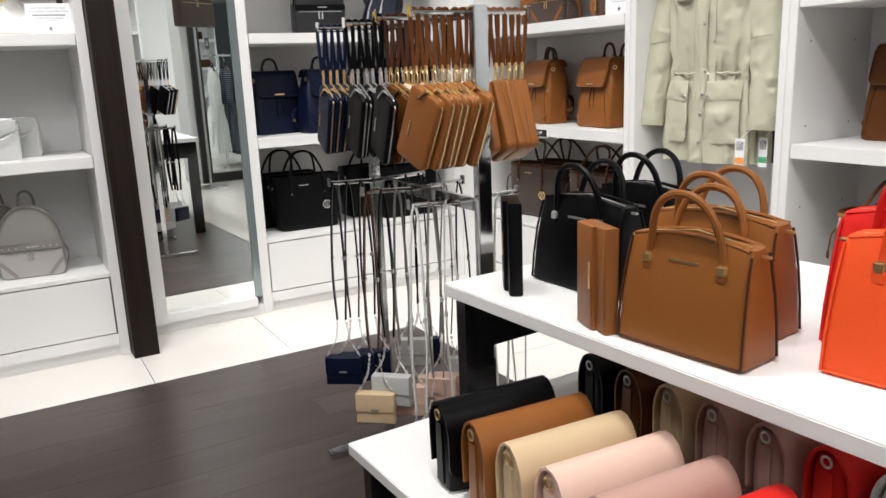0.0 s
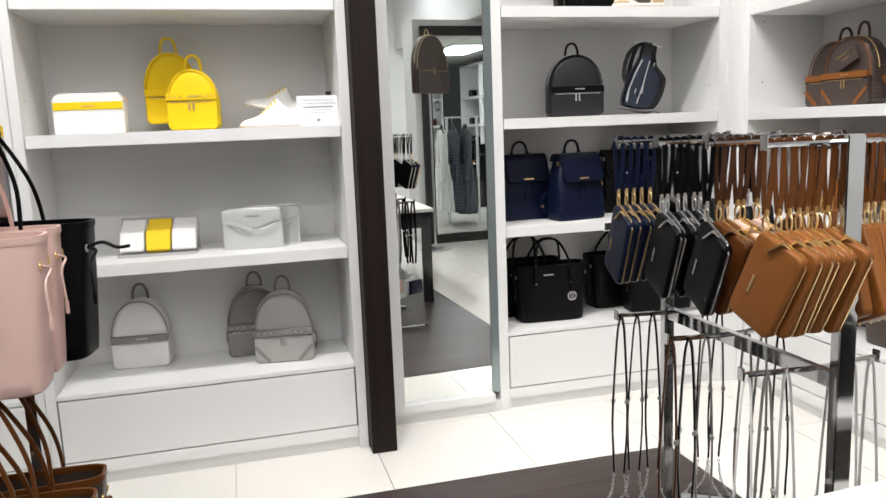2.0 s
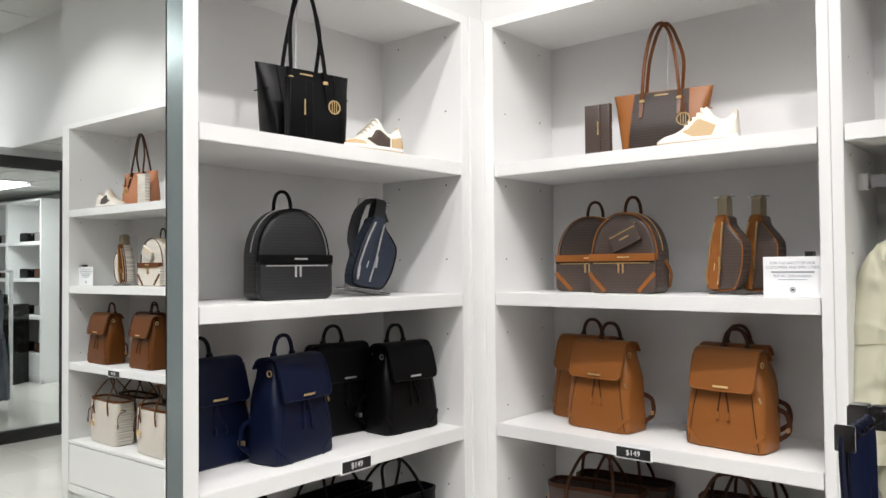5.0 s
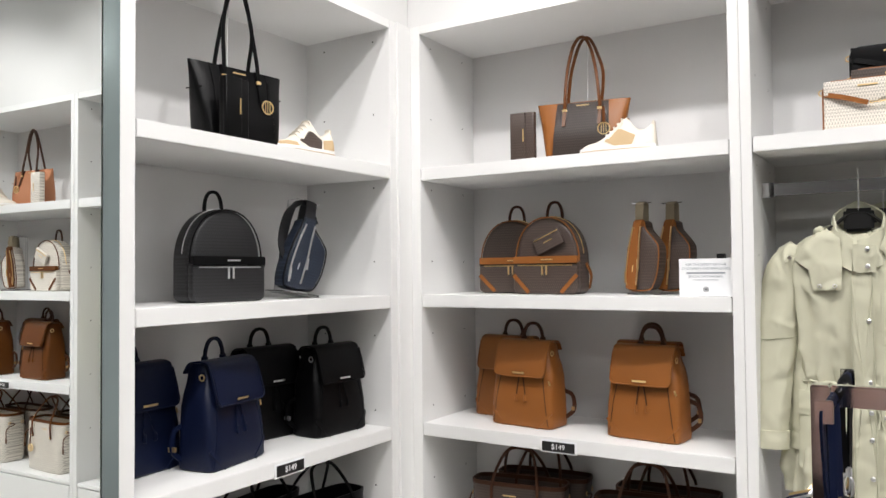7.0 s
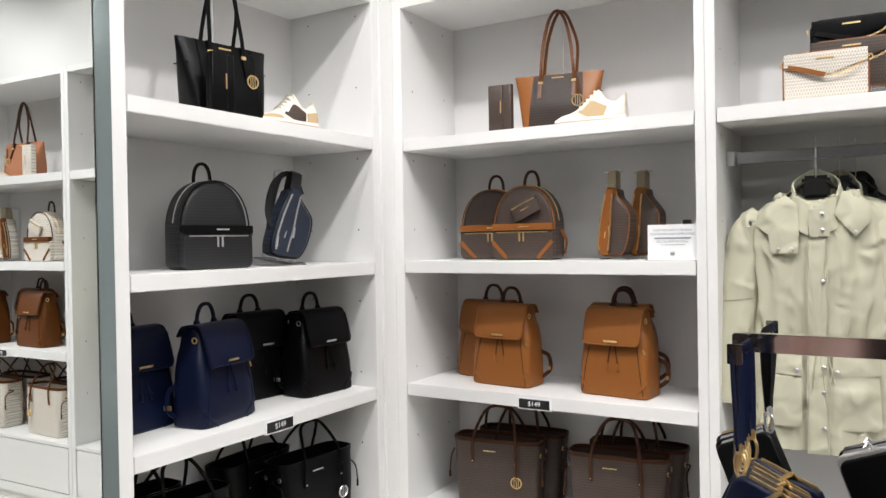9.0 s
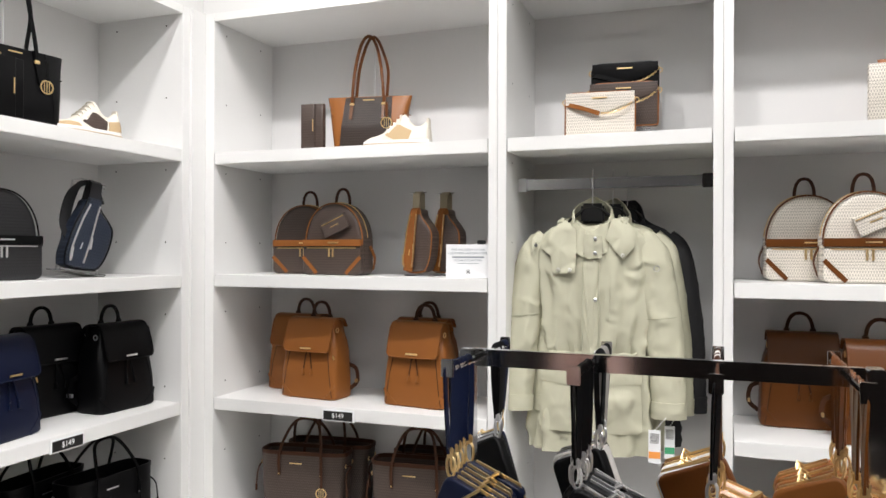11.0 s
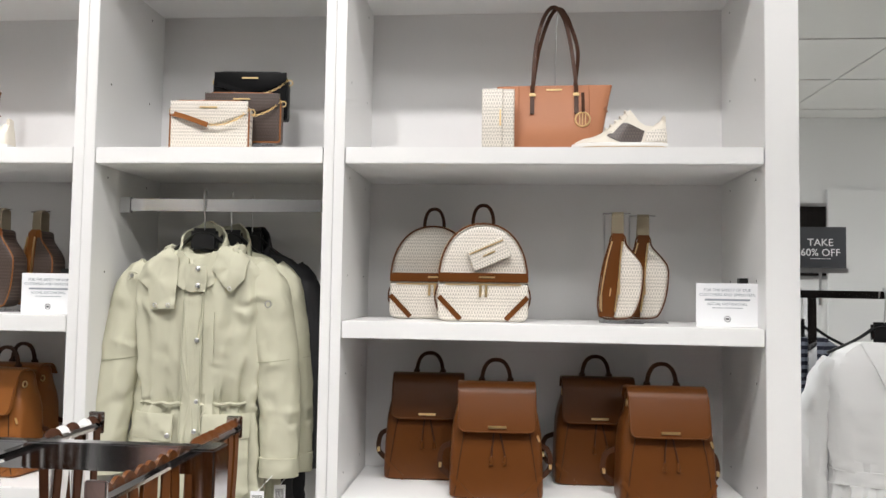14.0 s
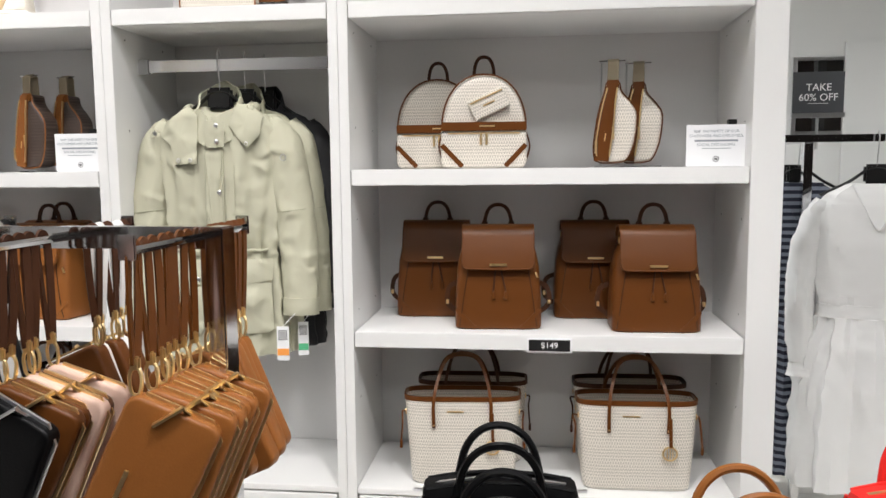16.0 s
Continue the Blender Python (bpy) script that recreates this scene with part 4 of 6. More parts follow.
def sneaker(label, upper_m, panel_m, heel_m, lace_m, L=0.25):
    """A low trainer whose toe points to -x."""
    t = thing("sneaker", label, "shoe")
    prof = [(0.0, 0.06, 0.3), (0.04, 0.105, 0.6), (0.12, 0.14, 0.86), (0.22, 0.16, 0.97), (0.3, 0.195, 1.0), (0.4, 0.27, 0.98), (0.5, 0.355, 0.93), (0.57, 0.43, 0.88), (0.62, 0.46, 0.84), (0.66, 0.41, 0.83), (0.71, 0.335, 0.83), (0.78, 0.285, 0.84), (0.86, 0.275, 0.84), (0.92, 0.32, 0.8), (0.96, 0.355, 0.72), (0.99, 0.33, 0.6), (1.0, 0.22, 0.5)]
    zs = 0.045

    def half(f, z):
        """Half the width of the upper at length f and height z, as shares of the length."""
        f = min(max(f, 0.0), 1.0)
        for u, v in zip(prof, prof[1:]):
            if f <= v[0]:
                break
        g = (f - u[0]) / (v[0] - u[0])
        top, wf = u[1] + (v[1] - u[1]) * g, u[2] + (v[2] - u[2]) * g
        k = min(max((z - zs) / max(top - zs, 1e-3), 0.0), 1.0)
        return 0.185 * wf * (1 - 0.45 * k) * math.sqrt(max(0.0, 1 - k ** 5)), top
    rings = []
    for f, top, wf in prof:
        ks = [0, 0.3, 0.55, 0.75, 0.88, 0.96, 1.0]
        side = [(half(f, zs + (top - zs) * k)[0], zs + (top - zs) * k) for k in ks]
        ring = [((f - 0.5) * L, 0.045 - a * L, z * L) for a, z in side] + [((f - 0.5) * L, 0.045 + a * L, z * L) for a, z in reversed(side[:-1])]
        rings.append(ring)
    part("upper", loft(rings), upper_m, t)
    base = [(-0.005, 0.28), (0.03, 0.62), (0.12, 0.93), (0.28, 1.06), (0.5, 1.0), (0.75, 0.95), (0.92, 0.86), (1.01, 0.5)]
    pts = [((f - 0.5) * L, 0.045 - 0.19 * wf * L) for f, wf in base]
    pts += [(x, 0.09 - y) for x, y in reversed(pts)]
    sole = [[(x * (0.985 if z == 0 else 1.0), 0.045 + (y - 0.045) * k, z * L + (0.018 * L * max(0, -x / L - 0.3) if z == 0 else 0)) for x, y in pts] for z, k in ((0.0, 0.95), (0.015, 1.0), (0.04, 1.02), (0.062, 0.99), (0.07, 0.93))]
    part("sole", loft(sole), SOLE, t, "white rubber sole")
    part("sole_line", sweep([(x, y - 0.001 if y < 0.045 else y + 0.001, 0.022 * L) for x, y in pts[:8]], flat(0.003, 0.002)), SUEDE, t)

    def skin(x, z):
        return 0.045 - half(x / L + 0.5, z / L)[0] * L - 0.0004

    def patch(name, outline, m, label=""):
        return part(name, sheet([((f - 0.5) * L, z * L) for f, z in outline], skin, 0.0022, 0.0), m, t, label)
    patch("side_panel", ((0.36, 0.15), (0.53, 0.29), (0.58, 0.29), (0.76, 0.2), (0.72, 0.075), (0.5, 0.075)), panel_m)
    patch("heel_counter", ((0.79, 0.2), (0.98, 0.23), (0.995, 0.085), (0.76, 0.075)), heel_m)
    patch("toe_cap", ((0.02, 0.075), (0.08, 0.115), (0.2, 0.14), (0.3, 0.12), (0.33, 0.075)), heel_m if heel_m is not SIG_CREAM else upper_m)
    patch("eyestay", ((0.35, 0.19), (0.56, 0.39), (0.6, 0.37), (0.42, 0.17)), upper_m)
    part("heel_tab", box(0.455 * L, 0.49 * L, 0.03, 0.06, 0.29 * L, 0.385 * L, 0.004), lace_m, t)
    for i in range(5):
        f = 0.36 + 0.052 * i
        a, top = half(f, 0.1)
        z = top * L
        part("lace", sweep(curve([((f - 0.5) * L + 0.004, 0.045 - 0.022, z - 0.014), ((f - 0.5) * L, 0.032, z + 0.001), ((f - 0.5) * L, 0.058, z + 0.001), ((f - 0.5) * L + 0.004, 0.045 + 0.022, z - 0.014)], 4), disc(0.0028, 5), up=(1, 0, 0)), lace_m if lace_m is YELLOW else upper_m, t)
    return t


def chain(path, r=0.0045, tube=0.0013, bm=None):
    """Oval links along a path, every other one turned."""
    bm = bm or bmesh.new()
    P = curve(path, 10)
    acc, last, k = 0.0, Vector(P[0]), 0
    for p in P[1:]:
        p = Vector(p)
        acc += (p - last).length
        if acc >= r * 1.5:
            acc, k = 0.0, k + 1
            d = (p - last).normalized() if (p - last).length else Vector((1, 0, 0))
            side = d.cross(Vector((0, 1, 0)) if k % 2 else Vector((0.3, 0.2, 1))).normalized()
            sweep([tuple(p + d * (r * math.cos(a)) + side * (r * 0.6 * math.sin(a))) for a in [i * math.pi / 4 for i in range(8)]], disc(tube, 4), bm, closed=True)
        last = p
    return bm


def camera_bag(label, mat, band_m, metal, w=0.24, h=0.145, d=0.075, band=True, flap=False, edge=None):
    """A small zip-top crossbody bag."""
    t = thing("crossbody_bag", label, "crossbody bag")
    r = 0.03
    out = [(-w / 2 + 0.008, 0.0), (w / 2 - 0.008, 0.0), (w / 2 - 0.002, 0.002), (w / 2, 0.008)]
    out += [(w / 2 - r + r * math.cos(q), h - r + r * math.sin(q)) for q in [math.pi / 2 * i / 5 for i in range(6)]]
    out += [(-w / 2 + r - r * math.sin(q), h - r + r * math.cos(q)) for q in [math.pi / 2 * i / 5 for i in range(6)]] + [(-w / 2, 0.008), (-w / 2 + 0.002, 0.002)]
    part("body", puffed(out, 0.0, d, 0.007), mat, t)
    part("piping", sweep([(p[0], 0.003, p[1]) for p in out], disc(0.0026, 5), up=(0, 1, 0), closed=True), edge or mat, t)
    if band:
        part("band", box(-w * 0.5, w * 0.5, -0.0035, 0.0, h * 0.6, h * 0.79, 0.001), band_m, t)
        logo(t, 0.045, 0, -0.004, h * 0.69, metal)
    part("zip", sweep([(-w * 0.42, d * 0.5, h + 0.001), (w * 0.42, d * 0.5, h + 0.001)], disc(0.0025, 6)), metal, t)
    if flap:
        part("flap", puffed([(-w * 0.49, h * 0.72), (w * 0.05, h * 0.52), (w * 0.49, h * 0.74), (w * 0.49, h * 0.99), (-w * 0.49, h * 0.99)], -0.006, 0.004, 0.003), mat, t)
        logo(t, 0.05, 0, -0.008, h * 0.86, metal)
        st = part("shoulder_strap", sweep(curve([(-w * 0.5, 0.0, h * 0.75), (-w * 0.3, -0.012, h * 0.66), (0.0, -0.014, h * 0.5)], 6), flat(0.014, 0.004), up=(0, 1, 0)), band_m, t)
        part("chain", chain([(0.0, -0.014, h * 0.5), (w * 0.2, -0.014, h * 0.52), (w * 0.38, -0.012, h * 0.64), (w * 0.5, 0.0, h * 0.82)]), metal, st)
    for s in (-1, 1):
        ring_part("ring", t, (s * (w * 0.5 + 0.003), d * 0.5, h * 0.82), 0.008, 0.002, metal, "y")
    return t


def satchel(label, mat, metal, w=0.30, d=0.13, h=0.225):
    """A structured satchel with crisp painted edges and two rolled handles."""
    t = thing("satchel", label, "handbag")
    prof = ((0, 0.97, 0.97, 14), (0.012, 0.995, 1.0, 14), (0.06, 1.0, 1.0, 14), (0.5, 0.975, 0.86, 12), (0.84, 0.945, 0.6, 10), (0.95, 0.935, 0.48, 9), (0.985, 0.92, 0.42, 8))
    rings = [superring(0, d / 2, z * h, w * a, d * b, p, 56) for z, a, b, p in prof]
    rings[-3:] = [[(x, y, z + q * (1 - (2 * x / w) ** 2)) for x, y, z in r] for r, q in zip(rings[-3:], (0.006, 0.012, 0.012))]
    body = part("body", loft(rings), mat, t, angle=55)
    edge = DARK_BROWN if mat is TAN else mat

    def face(z):
        for u, v in zip(prof, prof[1:]):
            if z / h <= v[0]:
                break
        g = (z / h - u[0]) / (v[0] - u[0])
        return w / 2 * (u[1] + (v[1] - u[1]) * g), d / 2 * (u[2] + (v[2] - u[2]) * g)
    for s in (-1, 1):
        for q in (-1, 1):
            path = []
            for z in (0.02, 0.3, 0.6, 0.84, 0.95):
                a, b = face(z * h)
                path.append((s * a * 0.985, d / 2 + q * b * 0.985, z * h))
            part("edge_seam", sweep(path, disc(0.0022, 5), up=(0, 1, 0)), edge, body)
        part("wing_stud", box(s * w * 0.475 - 0.014, s * w * 0.475 + 0.014, d * 0.46, d * 0.54, h * 0.93, h * 0.955, 0.002), metal, t)
        part("bottom_piping", sweep([(-w * 0.48, d / 2 + s * d * 0.492, 0.004), (w * 0.48, d / 2 + s * d * 0.492, 0.004)], disc(0.002, 5)), edge, body)
        lipz = [(x * w * 0.92, d / 2 + s * d * 0.2, h * 0.985 + 0.012 * (1 - (2 * x) ** 2)) for x in (-0.48, -0.3, -0.1, 0.1, 0.3, 0.48)]
        part("rim", sweep(lipz, disc(0.003, 6)), mat, body)
    part("zip", sweep([(-w * 0.4, d / 2, h), (0, d / 2, h + 0.012), (w * 0.4, d / 2, h)], flat(0.006, 0.003)), metal, t)
    for s in (-1, 1):
        y0 = d / 2 + s * d * 0.27
        lean = s * 0.014
        foot = h * 0.93
        pts = [(-0.062, 0.0, -0.016), (-0.058, 0.0, 0.012)] + [(x, 0, z + 0.012) for x, _, z in arch(0.112, 0.07, 0, 0, 0, 14, 2.1)[1:-1]] + [(0.058, 0.0, 0.012), (0.062, 0.0, -0.016)]
        hd = part("handle", sweep(curve([(x, y0 + lean * max(0.0, z) / 0.08, foot + z) for x, _, z in pts], 2), disc(0.0058, 8), up=(0, 1, 0)), mat, t, "round rolled handle")
        for q in (-1, 1):
            a, b = face(h * 0.8)
            part("handle_ring", box(q * 0.062 - 0.008, q * 0.062 + 0.008, y0 + s * 0.004 - 0.006, y0 + s * 0.004 + 0.006, foot - 0.03, foot - 0.012, 0.003), metal, hd)
            part("handle_tab", box(q * 0.062 - 0.009, q * 0.062 + 0.009, min(d / 2 + s * b, d / 2 + s * (b + 0.005)), max(d / 2 + s * b, d / 2 + s * (b + 0.005)), h * 0.7, foot - 0.024, 0.002), mat, hd)
    a, b = face(h * 0.82)
    logo(t, 0.05, 0, d / 2 - b - 0.0006, h * 0.82, metal)
    return t


def flap_clutch(label, mat, metal, w=0.215, d=0.062, h=0.15):
    """A crossbody bag whose flap rolls over its top."""
    t = thing("flap_bag", label, "crossbody bag")
    part("body", loft([superring(0, d / 2, z, w * a, d * b, 7, 36) for z, a, b in ((0, 0.94, 0.9), (0.006, 0.97, 1), (h * 0.7, 0.965, 0.96), (h * 0.9, 0.96, 0.8), (h * 0.95, 0.95, 0.6))]), mat, t)
    path = [(d + 0.003, h * 0.25), (d + 0.005, h * 0.72), (d * 0.86, h * 0.97), (d * 0.5, h * 1.045), (d * 0.14, h * 0.97), (-0.007, h * 0.75), (-0.009, h * 0.45), (-0.008, h * 0.22)]
    part("flap", draped(w, path, 0.018, 0.0045), mat, t, "rolled leather flap")
    for s in (-1, 1):
        ring_part("ring", t, (s * (w * 0.5 + 0.001), d * 0.5, h * 0.9), 0.008, 0.002, metal, "x")
        part("gusset", sweep([(s * w * 0.487, d * 0.5, 0.01), (s * w * 0.49, d * 0.5, h * 0.8)], flat(0.02, 0.004)), mat, t)
    logo(t, 0.03, 0, -0.011, h * 0.32, metal)
    return t


def wristlet(label, mat, metal, strap_m, L=0.165, H=0.1, drop=0.115, tip=24):
    """A zipped wallet that hangs by a wrist strap from z = 0; it faces -y."""
    t = thing("wristlet", label, "wallet", "wristlets on the chrome rack")
    lp = part("wrist_strap", sweep(curve([(-0.001, -0.003, -drop), (-0.002, -0.006, -drop * 0.55), (-0.002, -0.008, -0.006), (0.0, 0, 0.008), (0.002, 0.008, -0.006), (0.002, 0.006, -drop * 0.55), (0.001, 0.001, -drop)], 6), flat(0.0085, 0.003), up=(1, 0, 0)), strap_m, t, "leather wrist strap")
    cl = part("clasp", sweep(curve([(0, 0, -drop), (0.006, 0, -drop - 0.012), (0.004, 0, -drop - 0.03), (-0.004, 0, -drop - 0.03), (-0.006, 0, -drop - 0.012), (0, 0, -drop)], 4), disc(0.0021, 5), up=(0, 1, 0)), metal, t, "swivel clasp")
    part("swivel", box(-0.005, 0.005, -0.004, 0.004, -drop - 0.006, -drop + 0.008, 0.002), metal, cl)
    r = 0.014
    out = []
    for cx, cz, a0 in ((L - r, r, -90), (L - r, H - r, 0), (r, H - r, 90), (r, r, 180)):
        for i in range(4):
            a = radians(a0 + 30 * i)
            out.append((cx + r * math.cos(a), cz + r * math.sin(a)))
    m = pose(0, 0, -drop - 0.034, 0, 0, 0) @ Matrix.Rotation(radians(90 + tip), 4, "Y") @ Matrix.Translation((-0.006, 0, -0.006))
    body = part("body", puffed(out, -0.011, 0.011, 0.005, None, 0.002), mat, t)
    body.matrix_basis = m
    part("zip", sweep([(L * 0.0, 0, r), (0, 0, H - r), (r, 0, H), (L - r, 0, H), (L, 0, H - r)], flat(0.007, 0.003), up=(0, 1, 0)), metal, body, "metal zip")
    part("zip_pull", sweep([(0.004, 0, H * 0.62), (-0.008, -0.012, H * 0.55), (0.02, -0.014, H * 0.35)], flat(0.009, 0.003), up=(0, 1, 0)), metal, body)
    logo(body, 0.035, L * 0.55, -0.0135, H * 0.3, metal)
    return t


def mini_crossbody(label, mat, strap_m, metal, drop=0.5, w=0.105, h=0.085):
    """A very small bag on a long strap that hangs from z = 0."""
    t = thing("mini_bag", label, "crossbody bag", "mini bags on the chrome rack")
    for s in (-1, 1):
        st = part("long_strap", sweep(curve([(0, s * 0.004, 0.004), (s * 0.008, s * 0.006, -0.05), (s * 0.017, 0.004 * s, -drop * 0.5), (s * 0.012, 0.0, -drop * 0.78)], 6), flat(0.013, 0.004), up=(1, 0, 0)), strap_m, t)
        part("chain", chain([(s * 0.012, 0, -drop * 0.78), (s * 0.02, 0, -drop * 0.9), (s * w * 0.45, 0, -drop)]), metal, st)
        part("buckle", box(s * 0.016 - 0.0045, s * 0.016 + 0.0045, -0.007, 0.007, -drop * 0.43, -drop * 0.41, 0.001), metal, st)
    bd = part("body", puffed([(-w / 2, -drop - h), (w / 2, -drop - h), (w / 2, -drop), (-w / 2, -drop)], -0.016, 0.016, 0.006), mat, t)
    part("flap", puffed([(-w * 0.5, -drop - h * 0.6), (w * 0.5, -drop - h * 0.6), (w * 0.5, -drop + 0.001), (-w * 0.5, -drop + 0.001)], -0.02, -0.012, 0.003), mat, t)
    logo(t, 0.022, 0, -0.021, -drop - h * 0.5, metal)
    return t


def notice_card(w=0.16, h=0.115):
    t = thing("notice_card", "white printed notice card on a small black easel", "sign", "safety notice cards")
    part("card", box(-w / 2, w / 2, 0.0, 0.002, 0, h), PAPER, t, "", False)
    part("easel", box(w * 0.2, w * 0.34, 0.003, 0.03, 0, h + 0.014, 0.001), PLASTIC, t, "black plastic easel", False)
    for i, s in enumerate(("FOR THE SAFETY OF OUR", "CUSTOMERS AND EMPLOYEES,")):
        lettering("lettering", s, 0.0105, GREY_INK, t, pose(0, -0.0003, h * 0.84 - i * 0.0125))
    bars([(-w * 0.36, w * 0.36, h * 0.595, h * 0.64)], GREY_INK, t)
    lettering("lettering", "SOCIAL DISTANCING.", 0.0105, GREY_INK, t, pose(0, -0.0003, h * 0.52))
    bars([(-w * 0.24, w * 0.24, h * 0.425, h * 0.44)], GREY_INK, t)
    ring_part("emblem", t, (0, -0.0004, h * 0.18), 0.0075, 0.0008, INK)
    bars([(-0.004, 0.004, h * 0.155, h * 0.205)], INK, t, "emblem_bar")
    return t


def price_tag():
    t = thing("price_tag", "black price tag with white figures on the shelf edge", "price tag", "shelf price tags")
    part("holder", box(-0.064, 0.064, -0.004, 0.0, -0.021, 0.021, 0.001), PAPER, t, "", False)
    part("plate", box(-0.058, 0.058, -0.0056, -0.0042, -0.016, 0.016), TAG_BLACK, t, "", False)
    lettering("lettering", "$149", 0.024, LETTER, t, pose(0, -0.0062, 0))
    return t


def sale_sign(w=0.175, h=0.14):
    t = thing("sale_sign", "dark grey sale sign in a metal clip holder", "sign", "sale signs")
    part("panel", box(-w / 2, w / 2, -0.002, 0.002, 0, h, 0.0008), SIGN_DARK, t, "", False)
    lettering("lettering", "TAKE", 0.034, LETTER, t, pose(0, -0.003, h * 0.62))
    lettering("lettering", "60% OFF", 0.034, LETTER, t, pose(0, -0.003, h * 0.38))
    bars([(-w * 0.2, w * 0.2, h * 0.235, h * 0.245)], LETTER, t, "print", -0.0022)
    part("clip", box(-w / 2 - 0.004, w / 2 + 0.004, -0.008, 0.008, -0.014, 0.002, 0.001), STEEL, t)
    part("stem", sweep([(0, 0, -0.013), (0, 0, -0.12)], disc(0.005, 8)), STEEL, t)
    return t


def put(t, x, y, z, yaw=0.0, scale=1.0):
    t.matrix_basis = pose(x, y, z, 0, 0, yaw) @ Matrix.Diagonal((scale, scale, scale, 1))
    return t


# ---- goods on the north shelving ----
EPS = 0.001
put(shelf_tote("black leather tote with long straps hung from a hook", BLACK, BLACK, BLACK, GOLD, h=0.235), 1.85, 5.24, S4 + EPS, -8)
put(trifold_wallet("black trifold wallet standing upright", BLACK, GOLD), 1.765, 5.19, S4 + EPS, -4)
put(sneaker("cream and brown trainer", CREAM_L, SIG_BROWN, SUEDE, CREAM_L), 2.08, 5.2, S4 + EPS, -6)
put(dome_backpack("black signature dome backpack with silver zips", SIG_BLACK, SIG_BLACK, BLACK, BLACK, SILVER, corners=False), 1.815, 5.29, S3 + EPS, -8)
put(sling_bag("navy signature waist bag on a stand", SIG_NAVY, SIG_NAVY, BLACK_CLOTH, SILVER, True), 2.125, 5.28, S3 + 0.012, -10).matrix_basis @= pose(0, 0, 0, 0, 11, 0) @ Matrix.Diagonal((1.3, 1.0, 1.02, 1))
put(sling_bag("black waist bag behind the navy one", SIG_BLACK, BLACK, BLACK_CLOTH, SILVER), 2.2, 5.35, S3 + 0.012, -14).matrix_basis @= pose(0, 0, 0, 0, 9, 0) @ Matrix.Diagonal((1.2, 1.0, 1.0, 1))
put(flap_backpack("navy leather flap backpack", NAVY, GOLD), 1.605, 5.37, S2 + EPS, 4)
put(flap_backpack("navy leather flap backpack with short side strap", NAVY, GOLD, flap_mat=NAVY), 1.825, 5.245, S2 + EPS, 9)
put(flap_backpack("black leather flap backpack", BLACK, SILVER), 2.135, 5.40, S2 + EPS, -6)
put(flap_backpack("black leather flap backpack at the shelf front", BLACK, SILVER), 2.305, 5.255, S2 + EPS, -3)
put(open_tote("black leather tote with metal charm", BLACK, BLACK, SILVER), 1.68, 5.275, S1 + EPS, -3)
put(open_tote("black leather tote behind another", BLACK, BLACK, SILVER), 1.62, 5.42, S1 + EPS, 0)
put(open_tote("black leather tote with side ties", BLACK, BLACK, SILVER), 2.235, 5.24, S1 + EPS, -5)
put(open_tote("black leather tote at the back of the shelf", BLACK, BLACK, SILVER), 2.12, 5.41, S1 + EPS, 4)

put(camera_bag("white and yellow zip crossbody bag", WHITE_L, YELLOW, GOLD), -0.21, 5.11, S3 + EPS, -4)
put(dome_backpack("yellow studded backpack hung at the back", YELLOW, YELLOW, YELLOW, YELLOW, GOLD, w=0.2, h=0.27, d=0.08, corners=False), 0.075, 5.25, S3 + 0.03, 4).matrix_basis @= pose(0, 0, 0, 5)
put(dome_backpack("small yellow studded leather backpack", YELLOW, YELLOW, YELLOW, YELLOW, GOLD, w=0.185, h=0.225, d=0.08, studs=True, corners=False, band_z=0.5), 0.155, 5.11, S3 + EPS, -10)
put(sneaker("white leather trainer with yellow laces", WHITE_L, WHITE_L, WHITE_L, YELLOW, 0.24), 0.44, 5.09, S3 + EPS, -5)
put(sneaker("white leather trainer with yellow heel tab", WHITE_L, WHITE_L, WHITE_L, YELLOW, 0.24), 0.46, 5.2, S3 + 0.062, -5).matrix_basis @= pose(0, 0, 0, 0, 14, 0)
card = put(notice_card(), 0.622, 5.085, S3 + EPS, -6)


def wallet_display(label):
    t = thing("wallet_display", label, "display")
    part("tray", box(-0.145, 0.145, 0.0, 0.15, 0, 0.012, 0.002), ACRYLIC, t, "clear acrylic tray")
    part("back_plate", box(-0.145, 0.145, 0.13, 0.135, 0.012, 0.14, 0.001), ACRYLIC, t)
    part("front_lip", box(-0.145, 0.145, -0.004, 0.0, 0.0, 0.012, 0.001), CHROME, t)
    for i, m in enumerate((WHITE_L, YELLOW, WHITE_L)):
        for k in range(3):
            w = part("wallet", box(-0.044, 0.044, -0.012, 0.012, 0, 0.085, 0.004), m, t, "small leather wallet")
            w.matrix_basis = pose(-0.096 + 0.096 * i, 0.03 + 0.038 * k, 0.014 + 0.018 * k, -24)
    return t


put(wallet_display("clear tray of white and yellow small wallets"), -0.02, 5.1, S2 + EPS, -4)
put(camera_bag("pale grey leather crossbody with chain strap", GREY_L, GREY_L, SILVER, 0.225, 0.155, 0.06, False, True), 0.34, 5.105, S2 + EPS, -6)
put(camera_bag("pale grey leather crossbody behind its twin", GREY_L, GREY_L, SILVER, 0.225, 0.155, 0.06, False, True), 0.415, 5.2, S2 + EPS, -6)
put(dome_backpack("white and pearl-grey leather backpack", WHITE_L, WHITE_L, GREY_D, GREY_D, SILVER, w=0.225, h=0.275, corners=False), -0.135, 5.265, S1 + EPS, -5)
put(dome_backpack("pearl-grey studded leather backpack at the back", GREY_D, GREY_D, GREY_D, GREY_D, SILVER, w=0.235, h=0.285, studs=True), 0.325, 5.265, S1 + EPS, -3)
